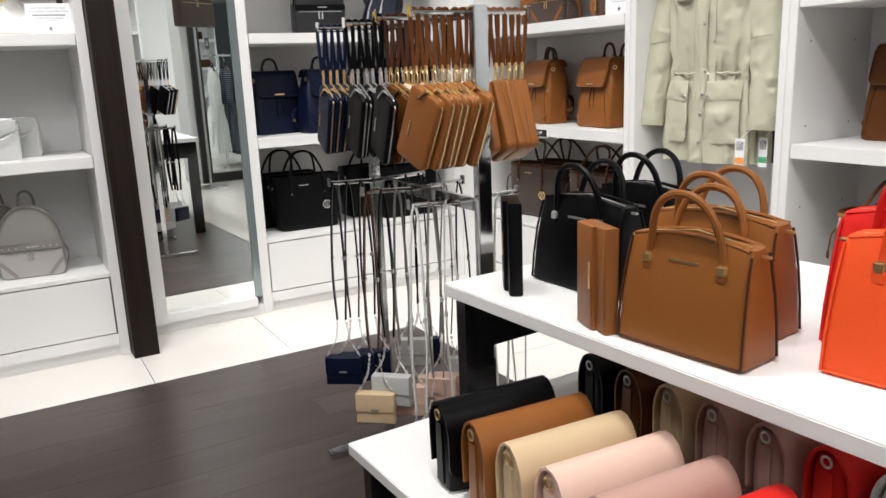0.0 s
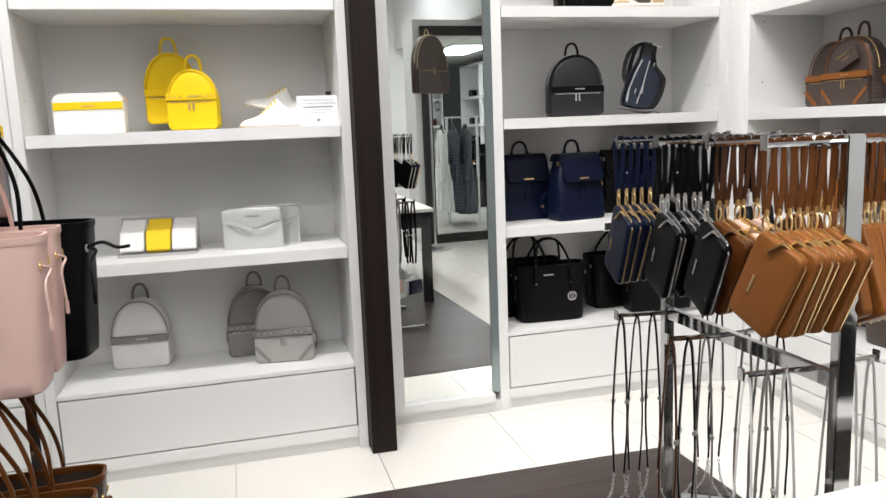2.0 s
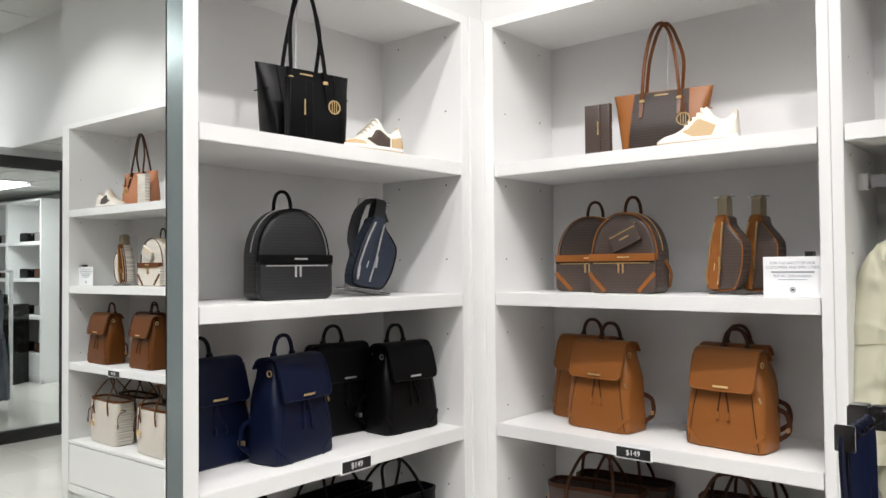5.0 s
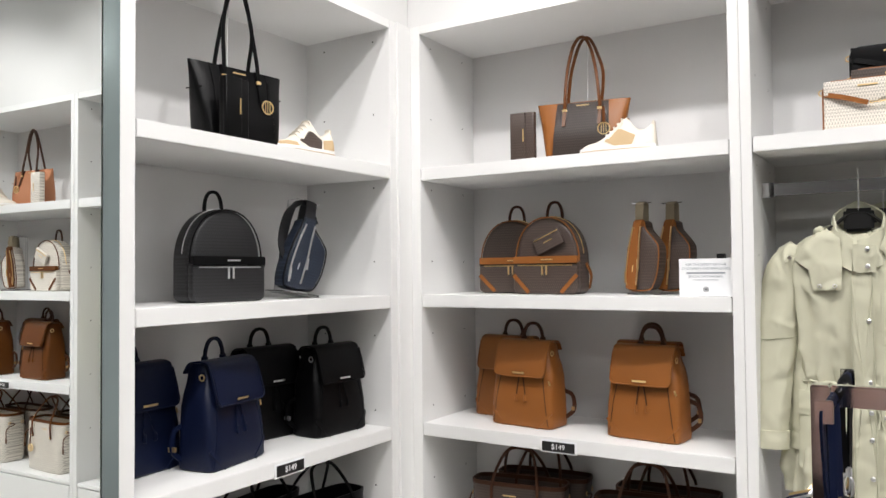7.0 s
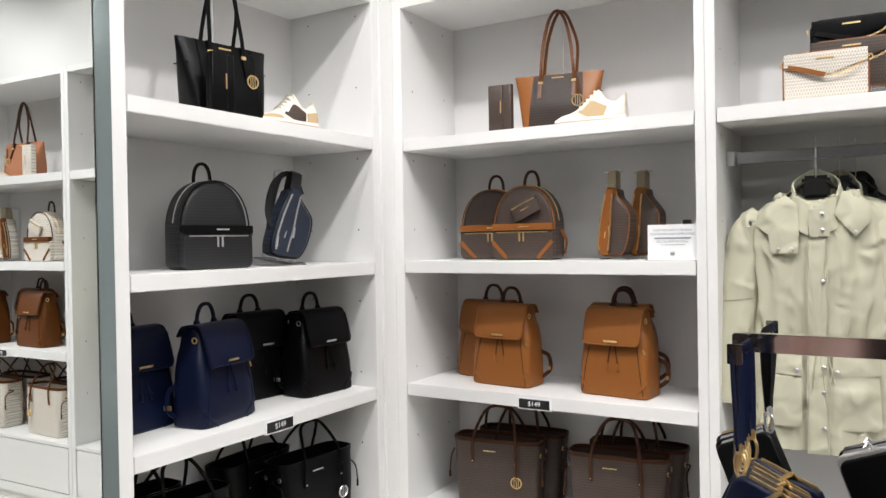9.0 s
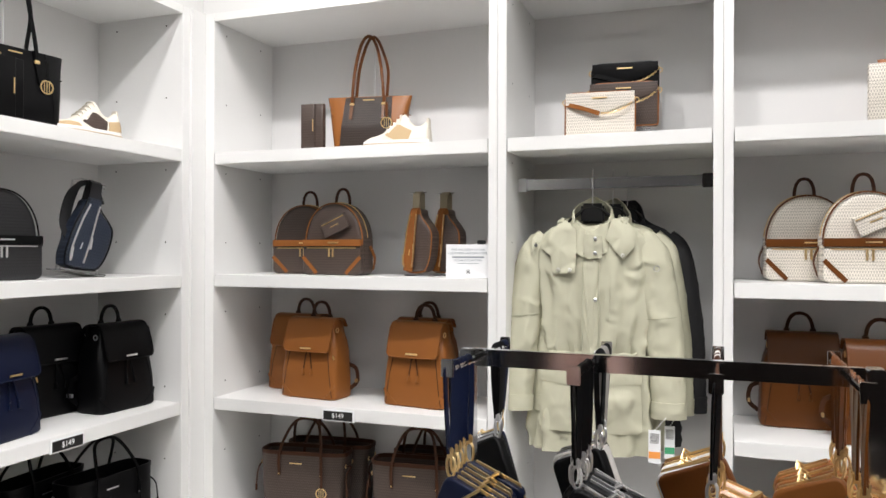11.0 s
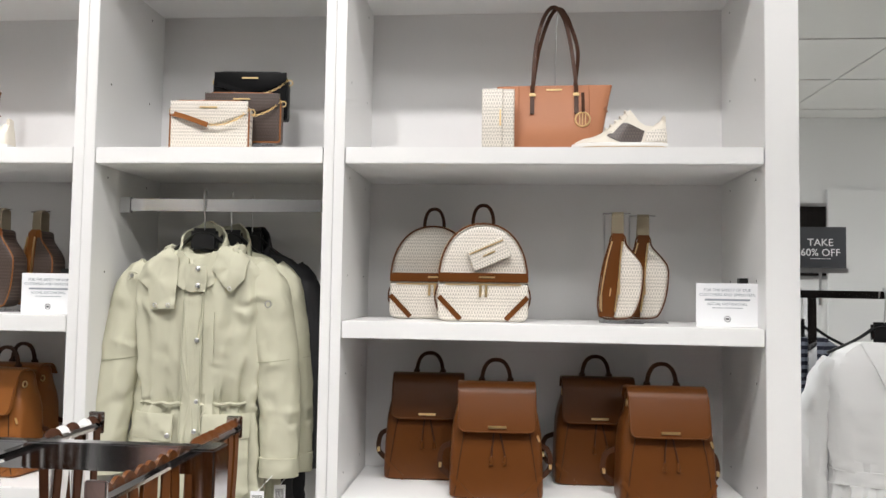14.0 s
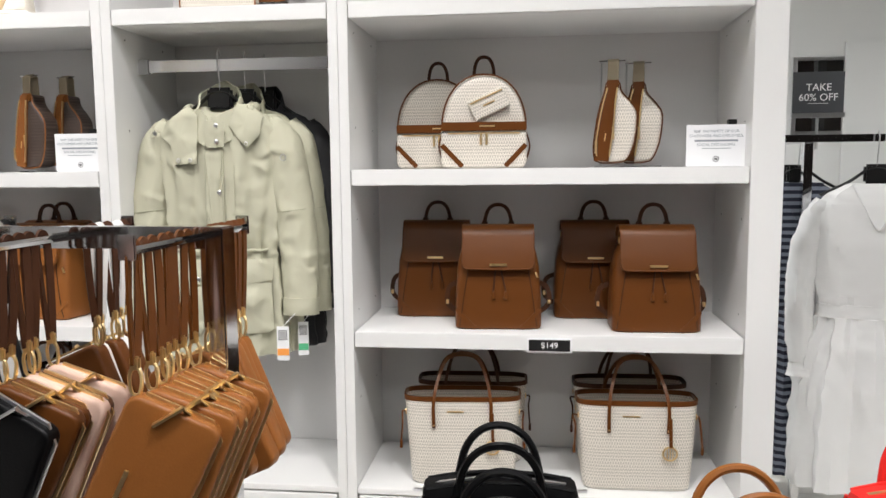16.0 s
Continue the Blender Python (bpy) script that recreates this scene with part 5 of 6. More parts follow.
put(dome_backpack("pearl-grey studded leather backpack", GREY_M, GREY_M, GREY_D, GREY_D, SILVER, w=0.235, h=0.285, studs=True), 0.43, 5.12, S1 + EPS, -8)
put(camera_bag("yellow leather bag on the top shelf", YELLOW, YELLOW, GOLD, 0.2, 0.2, 0.09, False), 0.3, 5.1, S4 + EPS, -4)
put(camera_bag("white leather bag on the top shelf", WHITE_L, WHITE_L, GOLD, 0.24, 0.2, 0.09, False), 0.03, 5.1, S4 + EPS, -3)
ez = thing("wire_stand", "chrome wire display stand", "display stand")
for s in (-1, 1):
    part("wire", sweep([(s * 0.035, 0, 0), (s * 0.035, 0, 0.18)], disc(0.0035, 6)), CHROME, ez)
part("foot", box(-0.06, 0.06, -0.03, 0.05, 0, 0.004), ACRYLIC, ez)
put(ez, 0.62, 5.12, S4 + EPS, 0)

# ---- goods on the east shelving (front towards -x) ----
XF = CX + 0.1


def put_e(t, x, y, z, turn=0.0, scale=1.0):
    return put(t, x, y, z, -90 + turn, scale)


put_e(shelf_tote("brown signature tote with tan leather sides", SIG_BROWN, TAN, COGNAC, GOLD), 2.70, 4.53, S4 + EPS, 10)
put_e(trifold_wallet("brown signature trifold wallet standing upright", SIG_BROWN, GOLD), 2.665, 4.735, S4 + EPS, 2)
put_e(sneaker("beige suede and white trainer", CREAM_L, SUEDE, CREAM_L, CREAM_L), 2.625, 4.385, S4 + EPS, 3)
put_e(dome_backpack("brown signature dome backpack with tan trim", SIG_BROWN, SIG_BROWN, TAN, TAN, GOLD), 2.82, 4.86, S3 + EPS, 10)
put_e(dome_backpack("brown signature dome backpack with a card pouch", SIG_BROWN, SIG_BROWN, TAN, TAN, GOLD, pouch=SIG_BROWN), 2.725, 4.675, S3 + EPS, -1)
put_e(sling_bag("brown signature waist bag on a stand", SIG_BROWN, TAN, WEBBING, GOLD), 2.74, 4.335, S3 + EPS, -14)
put_e(sling_bag("brown signature waist bag behind its twin", SIG_BROWN, TAN, WEBBING, GOLD), 2.80, 4.25, S3 + EPS, -14)
copy_thing(card, pose(2.64, 4.108, S3 + EPS, 0, 0, -90))
put_e(flap_backpack("tan leather flap backpack at the back", TAN, GOLD), 2.83, 4.915, S2 + EPS, -3)
put_e(flap_backpack("tan leather flap backpack", TAN, GOLD), 2.70, 4.775, S2 + EPS, -6)
put_e(flap_backpack("tan leather flap backpack at the back", TAN, GOLD), 2.83, 4.37, S2 + EPS, -4)
put_e(flap_backpack("tan leather flap backpack with open eyelets", TAN, GOLD), 2.69, 4.335, S2 + EPS, -7)
put_e(open_tote("brown signature tote with tan handles", SIG_BROWN, DARK_BROWN, GOLD), 2.70, 4.80, S1 + EPS, 8)
put_e(open_tote("brown signature tote behind another", SIG_BROWN, DARK_BROWN, GOLD), 2.84, 4.77, S1 + EPS, 6)
put_e(open_tote("brown signature tote with side ties", SIG_BROWN, DARK_BROWN, GOLD), 2.70, 4.33, S1 + EPS, 6)
put_e(open_tote("brown signature tote at the back of the shelf", SIG_BROWN, DARK_BROWN, GOLD), 2.85, 4.31, S1 + EPS, 4)

put_e(camera_bag("cream signature crossbody with tan strap and chain", SIG_CREAM, TAN, GOLD, 0.225, 0.145, 0.05, False, True, TAN), 2.665, 3.665, S4 + EPS, 4)
b = put_e(camera_bag("brown signature crossbody propped behind", SIG_BROWN, TAN, GOLD, 0.225, 0.145, 0.05, False, True, TAN), 2.75, 3.60, S4 + 0.045, 4)
part("riser", box(-0.09, 0.09, 0.005, 0.055, -0.0445, -0.0005), ACRYLIC, b, "clear acrylic riser")
b = put_e(camera_bag("black crossbody propped at the back", BLACK, BLACK, GOLD, 0.225, 0.145, 0.05, False, True), 2.83, 3.605, S4 + 0.13, 4)
part("riser", box(-0.09, 0.09, 0.005, 0.055, -0.1295, -0.0005), ACRYLIC, b, "clear acrylic riser")

put_e(trifold_wallet("cream signature trifold wallet standing upright", SIG_CREAM, GOLD), 2.665, 2.845, S4 + EPS, -2)
put_e(shelf_tote("light tan leather tote hung from a hook", LIGHT_TAN, LIGHT_TAN, DARK_BROWN, GOLD), 2.70, 2.69, S4 + EPS, -2)
put_e(sneaker("white trainer with a brown signature panel", CREAM_L, SIG_BROWN, SIG_CREAM, CREAM_L), 2.625, 2.52, S4 + EPS, -3)
put_e(dome_backpack("cream signature dome backpack with tan trim", SIG_CREAM, SIG_CREAM, COGNAC, COGNAC, GOLD), 2.82, 3.035, S3 + EPS, 3)
put_e(dome_backpack("cream signature dome backpack with a card pouch", SIG_CREAM, SIG_CREAM, COGNAC, COGNAC, GOLD, pouch=SIG_CREAM), 2.705, 2.882, S3 + EPS, 3)
put_e(sling_bag("cream signature waist bag on a stand", SIG_CREAM, COGNAC, WEBBING, GOLD), 2.73, 2.50, S3 + EPS, -6)
put_e(sling_bag("cream signature waist bag behind its twin", SIG_CREAM, COGNAC, WEBBING, GOLD), 2.79, 2.42, S3 + EPS, -6)
copy_thing(card, pose(2.66, 2.234, S3 + EPS, 0, 0, -92))
put_e(flap_backpack("cognac leather flap backpack in the back row", COGNAC, GOLD), 2.83, 3.045, S2 + EPS, 2)
put_e(flap_backpack("cognac leather flap backpack with light flap", COGNAC, GOLD, flap_mat=COGNAC), 2.655, 2.838, S2 + EPS, 3)
put_e(flap_backpack("cognac leather flap backpack in the back row", COGNAC, GOLD), 2.835, 2.545, S2 + EPS, 1)
put_e(flap_backpack("cognac leather flap backpack with gold plate", COGNAC, GOLD, flap_mat=COGNAC), 2.645, 2.385, S2 + EPS, 2)
put_e(open_tote("cream signature tote with brown trim", SIG_CREAM, COGNAC, GOLD), 2.65, 2.945, S1 + EPS, 4)
put_e(open_tote("cream signature tote behind another", SIG_CREAM, DARK_BROWN, GOLD), 2.82, 2.93, S1 + EPS, 2)
put_e(open_tote("cream signature tote with gold charm", SIG_CREAM, COGNAC, GOLD), 2.655, 2.43, S1 + EPS, 2)
put_e(open_tote("cream signature tote at the back of the shelf", SIG_CREAM, DARK_BROWN, GOLD), 2.83, 2.43, S1 + EPS, 2)

tag0 = price_tag()
tag0.matrix_basis = pose(CX + 0.0005, 2.69, 0.8075, 0, 0, -90)
copy_thing(tag0, pose(CX + 0.0005, 4.58, 0.8075, 0, 0, -90))
copy_thing(tag0, pose(1.948, BY + 0.0005, 0.8075))

# ---- chrome rack of wristlets and mini bags ----
RX, RN, RF, RZ, LZ = 1.294, 3.094, 3.658, 1.247, 0.83
rack = thing("display_rack", "chrome display rack with rows of hanging arms", "rack")
part("post", box(RX - 0.018, RX + 0.018, RN - 0.011, RN + 0.011, 0.02, RZ, 0.002), CHROME, rack)
part("post", box(RX - 0.013, RX + 0.013, RF - 0.011, RF + 0.011, 0.02, RZ, 0.002), CHROME, rack)
part("top_bar", box(RX - 0.008, RX + 0.008, RN + 0.0115, RF - 0.0115, RZ - 0.026, RZ, 0.0015), CHROME, rack)
part("lower_bar", box(RX - 0.008, RX + 0.008, RN + 0.0115, RF - 0.0115, LZ - 0.03, LZ, 0.0015), CHROME, rack)
part("foot", box(RX - 0.2, RX + 0.2, RN - 0.02, RN + 0.02, 0.001, 0.02, 0.003), CHROME, rack)
part("foot", box(RX - 0.2, RX + 0.2, RF - 0.02, RF + 0.02, 0.001, 0.02, 0.003), CHROME, rack)
ARMS = (3.125, 3.29, 3.465, 3.64)
for y in ARMS:
    for s in (-1, 1):
        a = part("arm", sweep([(RX + s * 0.008, y, RZ - 0.013), (RX + s * 0.148, y, RZ - 0.013)], disc(0.0058, 8)), CHROME, rack)
        part("end_cap", box(RX + s * 0.148 - 0.002, RX + s * 0.148 + 0.002, y - 0.009, y + 0.009, RZ - 0.022, RZ + 0.003, 0.001), CHROME, a)
LOW = (3.17, 3.42, 3.64)
for y in LOW:
    for s in (-1, 1):
        a = part("arm", sweep([(RX + s * 0.008, y, LZ - 0.012), (RX + s * 0.148, y, LZ - 0.006)], disc(0.0058, 8)), CHROME, rack)
        part("end_cap", box(RX + s * 0.148 - 0.002, RX + s * 0.148 + 0.002, y - 0.009, y + 0.009, LZ - 0.016, LZ + 0.008, 0.001), CHROME, a)

W_TAN = wristlet("tan leather zip wristlet hung by its strap", TAN, GOLD, COGNAC)
W_BROWN = wristlet("dark brown leather zip wristlet hung by its strap", COGNAC, GOLD, DARK_BROWN)
W_PINK = wristlet("blush leather zip wristlet hung by its strap", BLUSH, GOLD, DARK_BROWN)
W_WHITE = wristlet("white leather zip wristlet hung by its strap", WHITE_L, GOLD, WHITE_L)
W_BLACK = wristlet("black leather zip wristlet hung by its strap", BLACK, SILVER, BLACK)
W_NAVY = wristlet("navy leather zip wristlet hung by its strap", NAVY, GOLD, NAVY)
W_GREY = wristlet("pearl grey leather zip wristlet hung by its strap", GREY_M, SILVER, GREY_D)
plan = [(3.125, -1, [W_TAN] * 7), (3.125, 1, [W_TAN] * 6), (3.29, -1, [W_BLACK, W_BROWN, W_BROWN, W_PINK, W_BROWN, W_PINK]), (3.29, 1, [W_BROWN, W_WHITE, W_BROWN, W_WHITE, W_BROWN]),
        (3.465, -1, [W_BLACK] * 6), (3.465, 1, [W_BLACK, W_GREY, W_GREY, W_BLACK]), (3.64, -1, [W_NAVY] * 5), (3.64, 1, [W_NAVY, W_BLACK, W_BLACK])]
rr = random.Random(11)
placed = set()
for y, s, kinds in plan:
    for i, k in enumerate(kinds):
        x = RX + s * (0.138 - 0.0195 * i + rr.uniform(-0.003, 0.003))
        m = pose(x, y, RZ - 0.013, rr.uniform(-2, 2), rr.uniform(-2, 2), (-80 if k in (W_TAN, W_PINK, W_BROWN, W_WHITE) else -95) + (162 if s > 0 else 0) + rr.uniform(-4, 4))
        if k in placed:
            copy_thing(k, m)
        else:
            k.matrix_basis = m
            placed.add(k)

M_NAVY = mini_crossbody("mini navy bag on a long black strap", NAVY, BLACK, SILVER, 0.505)
M_GREY = mini_crossbody("mini pale grey bag on a long black strap", GREY_L, BLACK, SILVER, 0.5)
M_CAMEL = mini_crossbody("mini camel bag on a long brown strap", CAMEL, DARK_BROWN, SILVER, 0.54)
M_PINK = mini_crossbody("mini blush bag on a long taupe strap", BLUSH, GREY_D, SILVER, 0.54)
M_WHITE = mini_crossbody("mini white bag on a long white strap", WHITE_L, WHITE_L, SILVER, 0.64)
plan = [(3.64, -1, [M_NAVY, M_NAVY, M_NAVY]), (3.64, 1, [M_NAVY, M_GREY]), (3.42, -1, [M_CAMEL, M_GREY, M_PINK]), (3.42, 1, [M_GREY, M_PINK, M_PINK]), (3.17, -1, [M_WHITE, M_PINK, M_WHITE]), (3.17, 1, [M_WHITE, M_WHITE, M_WHITE])]
for y, s, kinds in plan:
    for i, k in enumerate(kinds):
        m = pose(RX + s * (0.135 - 0.042 * i), y, LZ - 0.009, 0, rr.uniform(-1.5, 1.5), -40 + rr.uniform(-12, 12))
        if k in placed:
            copy_thing(k, m)
        else:
            k.matrix_basis = m
            placed.add(k)

# ---- nesting tables and what stands on them ----
TT, TL = 0.70, 0.42
table = thing("display_table", "white-topped display table with black lacquer base", "table")
part("tabletop", box(0, 0.66, -1.5, 0, TT - 0.026, TT, 0.002), WHITE, table, "white laminate top", False)
part("apron", box(0.02, 0.64, -0.045, -0.015, TT - 0.14, TT - 0.027), GLOSS_BLACK, table, "", False)
part("apron", box(0.02, 0.64, -1.485, -1.455, TT - 0.14, TT - 0.027), GLOSS_BLACK, table, "", False)
for x in (0.02, 0.57):
    for y in (-0.085, -1.485):
        part("leg", box(x, x + 0.07, y + 0.0405, y + 0.0695, 0.001, TT - 0.141), GLOSS_BLACK, table, "", False)
table.matrix_basis = pose(1.102, 2.955, 0, 0, 0, 3.5)
low = thing("nesting_table", "low white-topped nesting table with mirrored inlay and chrome feet", "table")
part("tabletop", box(0, 0.6, -1.5, 0, TL - 0.024, TL, 0.002), WHITE, low, "white laminate top", False)
part("inlay", box(0.3, 0.345, -1.45, -0.05, TL + 0.0002, TL + 0.003), GLASS_EDGE, low, "pale mirrored strip", False)
for y in (-0.05, -1.49):
    part("side_panel", box(0.02, 0.58, y, y + 0.03, 0.03, TL - 0.025), GLOSS_BLACK, low, "black lacquer end panel", False)
for y in (-0.055, -1.495):
    part("foot", box(-0.02, 0.6, y, y + 0.04, 0.001, 0.029, 0.004), CHROME, low)
low.matrix_basis = pose(0.872, 2.95, 0, 0, 0, 2)
rowy = [2.70, 2.605, 2.515, 2.425, 2.33, 2.235, 2.14]
for i, (m, nm) in enumerate(((BLACK, "black"), (TAN, "tan"), (CAMEL, "camel"), (BLUSH, "blush pink"), (MAUVE, "mauve"), (RED, "red"), (WHITE_L, "white"))):
    put(flap_clutch(nm + " leather flap bag standing in a row", m, GOLD), 1.045 + 0.006 * i, rowy[i] - 0.03, TL + EPS, -4)
for i, (m, nm) in enumerate(((BLACK, "black"), (COGNAC, "brown"), (CAMEL, "camel"), (MAUVE, "mauve"), (MAUVE, "mauve"), (RED, "red"), (WHITE_L, "white"))):
    put(flap_clutch(nm + " leather flap bag in the back row", m, SILVER), 1.385 + 0.006 * i, rowy[i] - 0.02, TL + 0.0045, -4)
put(trifold_wallet("black trifold wallet standing on the table", BLACK, GOLD, 0.1, 0.175), 1.175, 2.84, TT + EPS, -122)
put(trifold_wallet("tan trifold wallet standing on the table", TAN, GOLD, 0.085, 0.17), 1.155, 2.575, TT + EPS, -106)
put(satchel("tan leather satchel with round handles", TAN, GOLD, 0.215, 0.092, 0.165), 1.175, 2.415, TT + EPS, -83)
put(satchel("tan leather satchel behind its twin", TAN, GOLD, 0.235, 0.1, 0.175), 1.29, 2.475, TT + EPS, -83)
put(satchel("black leather satchel with round handles", BLACK, SILVER, 0.23, 0.1, 0.165), 1.27, 2.765, TT + EPS, -88)
put(satchel("black leather satchel behind its twin", BLACK, SILVER, 0.23, 0.1, 0.17), 1.43, 2.775, TT + EPS, -86)
put(satchel("orange-red leather satchel with round handles", ORANGE, GOLD, 0.24, 0.105, 0.185), 1.30, 2.14, TT + EPS, -80)
put(satchel("red leather satchel behind its twin", RED, GOLD, 0.235, 0.1, 0.195), 1.40, 2.21, TT + EPS, -80)

# ---- clothes ----


def cloth_loft(sections, n=48, fold=0.012, waves=9, seed=0.0, crease=0.013, gather=None):
    rings = []
    for cx, cy, z, w, d in sections:
        ring = []
        for i in range(n):
            a = 2 * math.pi * i / n
            c, s = math.cos(a), math.sin(a)
            k = fold * (0.6 * math.sin(waves * a + z * 2.5 + seed) + 0.45 * math.sin((waves * 2 + 1) * a - z * 4 + seed * 2) + 1.0 * noise.noise((c * 4, s * 4 + seed, z * 6)))
            k *= 0.25 + min(1.0, abs(z) * 1.6)
            ring.append((cx + (w / 2 + k) * math.copysign(abs(c) ** 0.75, c), cy + (d / 2 + k) * math.copysign(abs(s) ** 0.8, s), z))
        rings.append(ring)
    fine = [rings[0]]
    for a, b in zip(rings, rings[1:]):
        for k in [(i + 1) / 8 for i in range(8)]:
            row = []
            for p, q in zip(a, b):
                x, y, z = (p[j] + (q[j] - p[j]) * k for j in range(3))
                # sharp creases that run slantwise down the cloth
                v = noise.noise((x * 10 + z * 5 + seed * 3, y * 9, z * 6)) + 0.6 * noise.noise((x * 26 - z * 10 + seed, y * 20, z * 15))
                g = 1 + crease * (0.5 - min(1.0, abs(v) * 2.6)) * min(1.0, abs(z) * 3) / 0.2
                if gather is not None:
                    # pleats that run out above and below a drawn cord
                    th = math.atan2(y, x)
                    g += 0.035 * math.exp(-((z - gather) / 0.05) ** 2) * math.sin(38 * th + 2 * math.sin(3 * th)) + 0.02 * math.exp(-((z - gather) / 0.16) ** 2) * math.sin(15 * th + 3 * z + seed)
                row.append((x * g, y * g, z))
            fine.append(row)
    return loft(fine)


def tube_cloth(path, radii, seed=0.0, n=20, amp=0.006):
    P = curve(path, 9)
    bm = bmesh.new()
    rings, m = [], len(P)
    for i, p in enumerate(P):
        a, b = Vector(P[max(0, i - 1)]), Vector(P[min(m - 1, i + 1)])
        t = (b - a).normalized()
        side = t.cross(Vector((0, 1, 0))).normalized()
        nrm = side.cross(t)
        u = i / (m - 1) * (len(radii) - 1)
        k = min(int(u), len(radii) - 2)
        r = radii[k] + (radii[k + 1] - radii[k]) * (u - k)
        ring = []
        for j in range(n):
            g = 2 * math.pi * j / n
            w = r + amp * noise.noise((math.cos(g) * 2 + seed, math.sin(g) * 2, i * 0.55)) + amp * 0.25 * math.sin(i * 0.7 + 2 * g + seed)
            w += amp * 0.9 * (0.4 - min(1.0, 3 * abs(noise.noise((math.cos(g) * 2.2 + i * 0.5, math.sin(g) * 2.2 + seed * 5, i * 0.35)))))
            ring.append(tuple(Vector(p) + side * (w * math.cos(g)) + nrm * (w * 0.8 * math.sin(g))))
        rings.append(ring)
    return loft(rings, bm=bm)


def hanger(parent, w=0.2):
    h = part("hanger", sweep(curve([(-w, 0, -0.19), (-w * 0.5, 0, -0.145), (-0.03, 0, -0.105), (0.0, 0, -0.098), (0.03, 0, -0.105), (w * 0.5, 0, -0.145), (w, 0, -0.19)], 6), [(a * 0.9, b * 2.2) for a, b in disc(0.006, 8)], up=(0, 1, 0)), PLASTIC, parent, "black plastic hanger")
    part("size_block", box(-0.04, 0.04, -0.011, 0.011, -0.15, -0.085, 0.008), PLASTIC, h)
    part("hook", sweep(curve([(0, 0, -0.1), (0, -0.004, -0.06), (0, -0.013, -0.03), (0, -0.015, 0.008), (0, 0, 0.024), (0, 0.014, 0.008)], 6), disc(0.0024, 6), up=(1, 0, 0)), STEEL, h)
    return h


def jacket(label, mat, details=True, seed=0.0, tag=0.0):
    """A hooded field jacket on a hanger; the rail is at z = 0 and the front faces -y."""
    t = thing("jacket", label, "jacket", "jackets on the chrome rail")
    hanger(t, 0.17)
    sec = [(-0.125, 0.13, 0.1), (-0.145, 0.2, 0.105), (-0.165, 0.29, 0.11), (-0.195, 0.37, 0.12), (-0.24, 0.395, 0.14), (-0.34, 0.392, 0.155), (-0.46, 0.37, 0.155), (-0.53, 0.345, 0.145), (-0.56, 0.33, 0.135),
           (-0.59, 0.35, 0.15), (-0.68, 0.39, 0.172), (-0.8, 0.41, 0.18), (-0.87, 0.415, 0.18)]
    bm = cloth_loft([(0, -0.005, z, w, d) for z, w, d in sec], 168, 0.01, 7, seed, 0.0095, -0.56)
    for v in bm.verts:
        # the neckline drops towards the throat
        x, y, z = v.co
        if z > -0.21:
            v.co.z -= 0.08 * min(1.0, (z + 0.21) / 0.06) * math.exp(-(x / 0.075) ** 2) * min(max(0.4 - y / 0.06, 0.0), 1.0)
    part("body", bm, mat, t)
    for s in (-1, 1):
        path = [(s * 0.15, 0, -0.2), (s * 0.195, -0.004, -0.26), (s * 0.222, -0.014, -0.39), (s * 0.243, -0.03, -0.54), (s * 0.252, -0.048, -0.67), (s * 0.253, -0.055, -0.745)]
        sl = part("sleeve", tube_cloth(path, [0.046, 0.062, 0.065, 0.061, 0.056, 0.052], seed + s, 44, 0.0032), mat, t)
        part("cuff", tube_cloth([(s * 0.253, -0.053, -0.7), (s * 0.253, -0.056, -0.75)], [0.0585, 0.057], seed, 24, 0.002), mat, sl)
        r = 0.0625
        part("elbow_seam", sweep([(s * 0.229 + r * math.cos(a), -0.019 - r * 0.84 * math.sin(a), -0.445 + 0.1 * r * math.cos(a)) for a in [math.pi * (0.05 + 0.9 * i / 12) for i in range(13)]], disc(0.0012, 5)), SAGE_D if mat is SAGE else mat, sl)

    def chest(x, z):
        for u, v in zip(sec, sec[1:]):
            if z >= v[0]:
                break
        g = min(max((z - u[0]) / (v[0] - u[0]), 0.0), 1.0)
        w, d = u[1] + (v[1] - u[1]) * g, u[2] + (v[2] - u[2]) * g
        c = min(abs(2 * x / w), 0.97) ** (1 / 0.75)
        return -0.005 - d / 2 * math.sqrt(max(0.0, 1 - c * c)) ** 0.8 - 0.006
    # stand collar, high behind the neck and low at the throat
    bm = bmesh.new()
    grid = []
    for i in range(49):
        a = radians(-96 + 352 * i / 48)
        c, s = math.cos(a), math.sin(a)
        top = -0.118 + 0.054 * s + 0.004 * math.sin(5 * a + seed)
        col = []
        for k in range(6):
            q = k / 5
            r = 0.066 + 0.022 * q + 0.003 * math.sin(9 * a + 4 * q + seed)
            col.append(bm.verts.new((r * c, -0.012 + (r * 0.95 + (0.004 if i > 44 else 0.0)) * s, top - q * (0.075 + 0.012 * max(0.0, -s)))))
        grid.append(col)
    for u, v in zip(grid, grid[1:]):
        for k in range(5):
            bm.faces.new((u[k], v[k], v[k + 1], u[k + 1]))
    bmesh.ops.recalc_face_normals(bm, faces=bm.faces)
    bmesh.ops.solidify(bm, geom=bm.faces[:], thickness=0.006)
    part("collar", bm, mat, t)
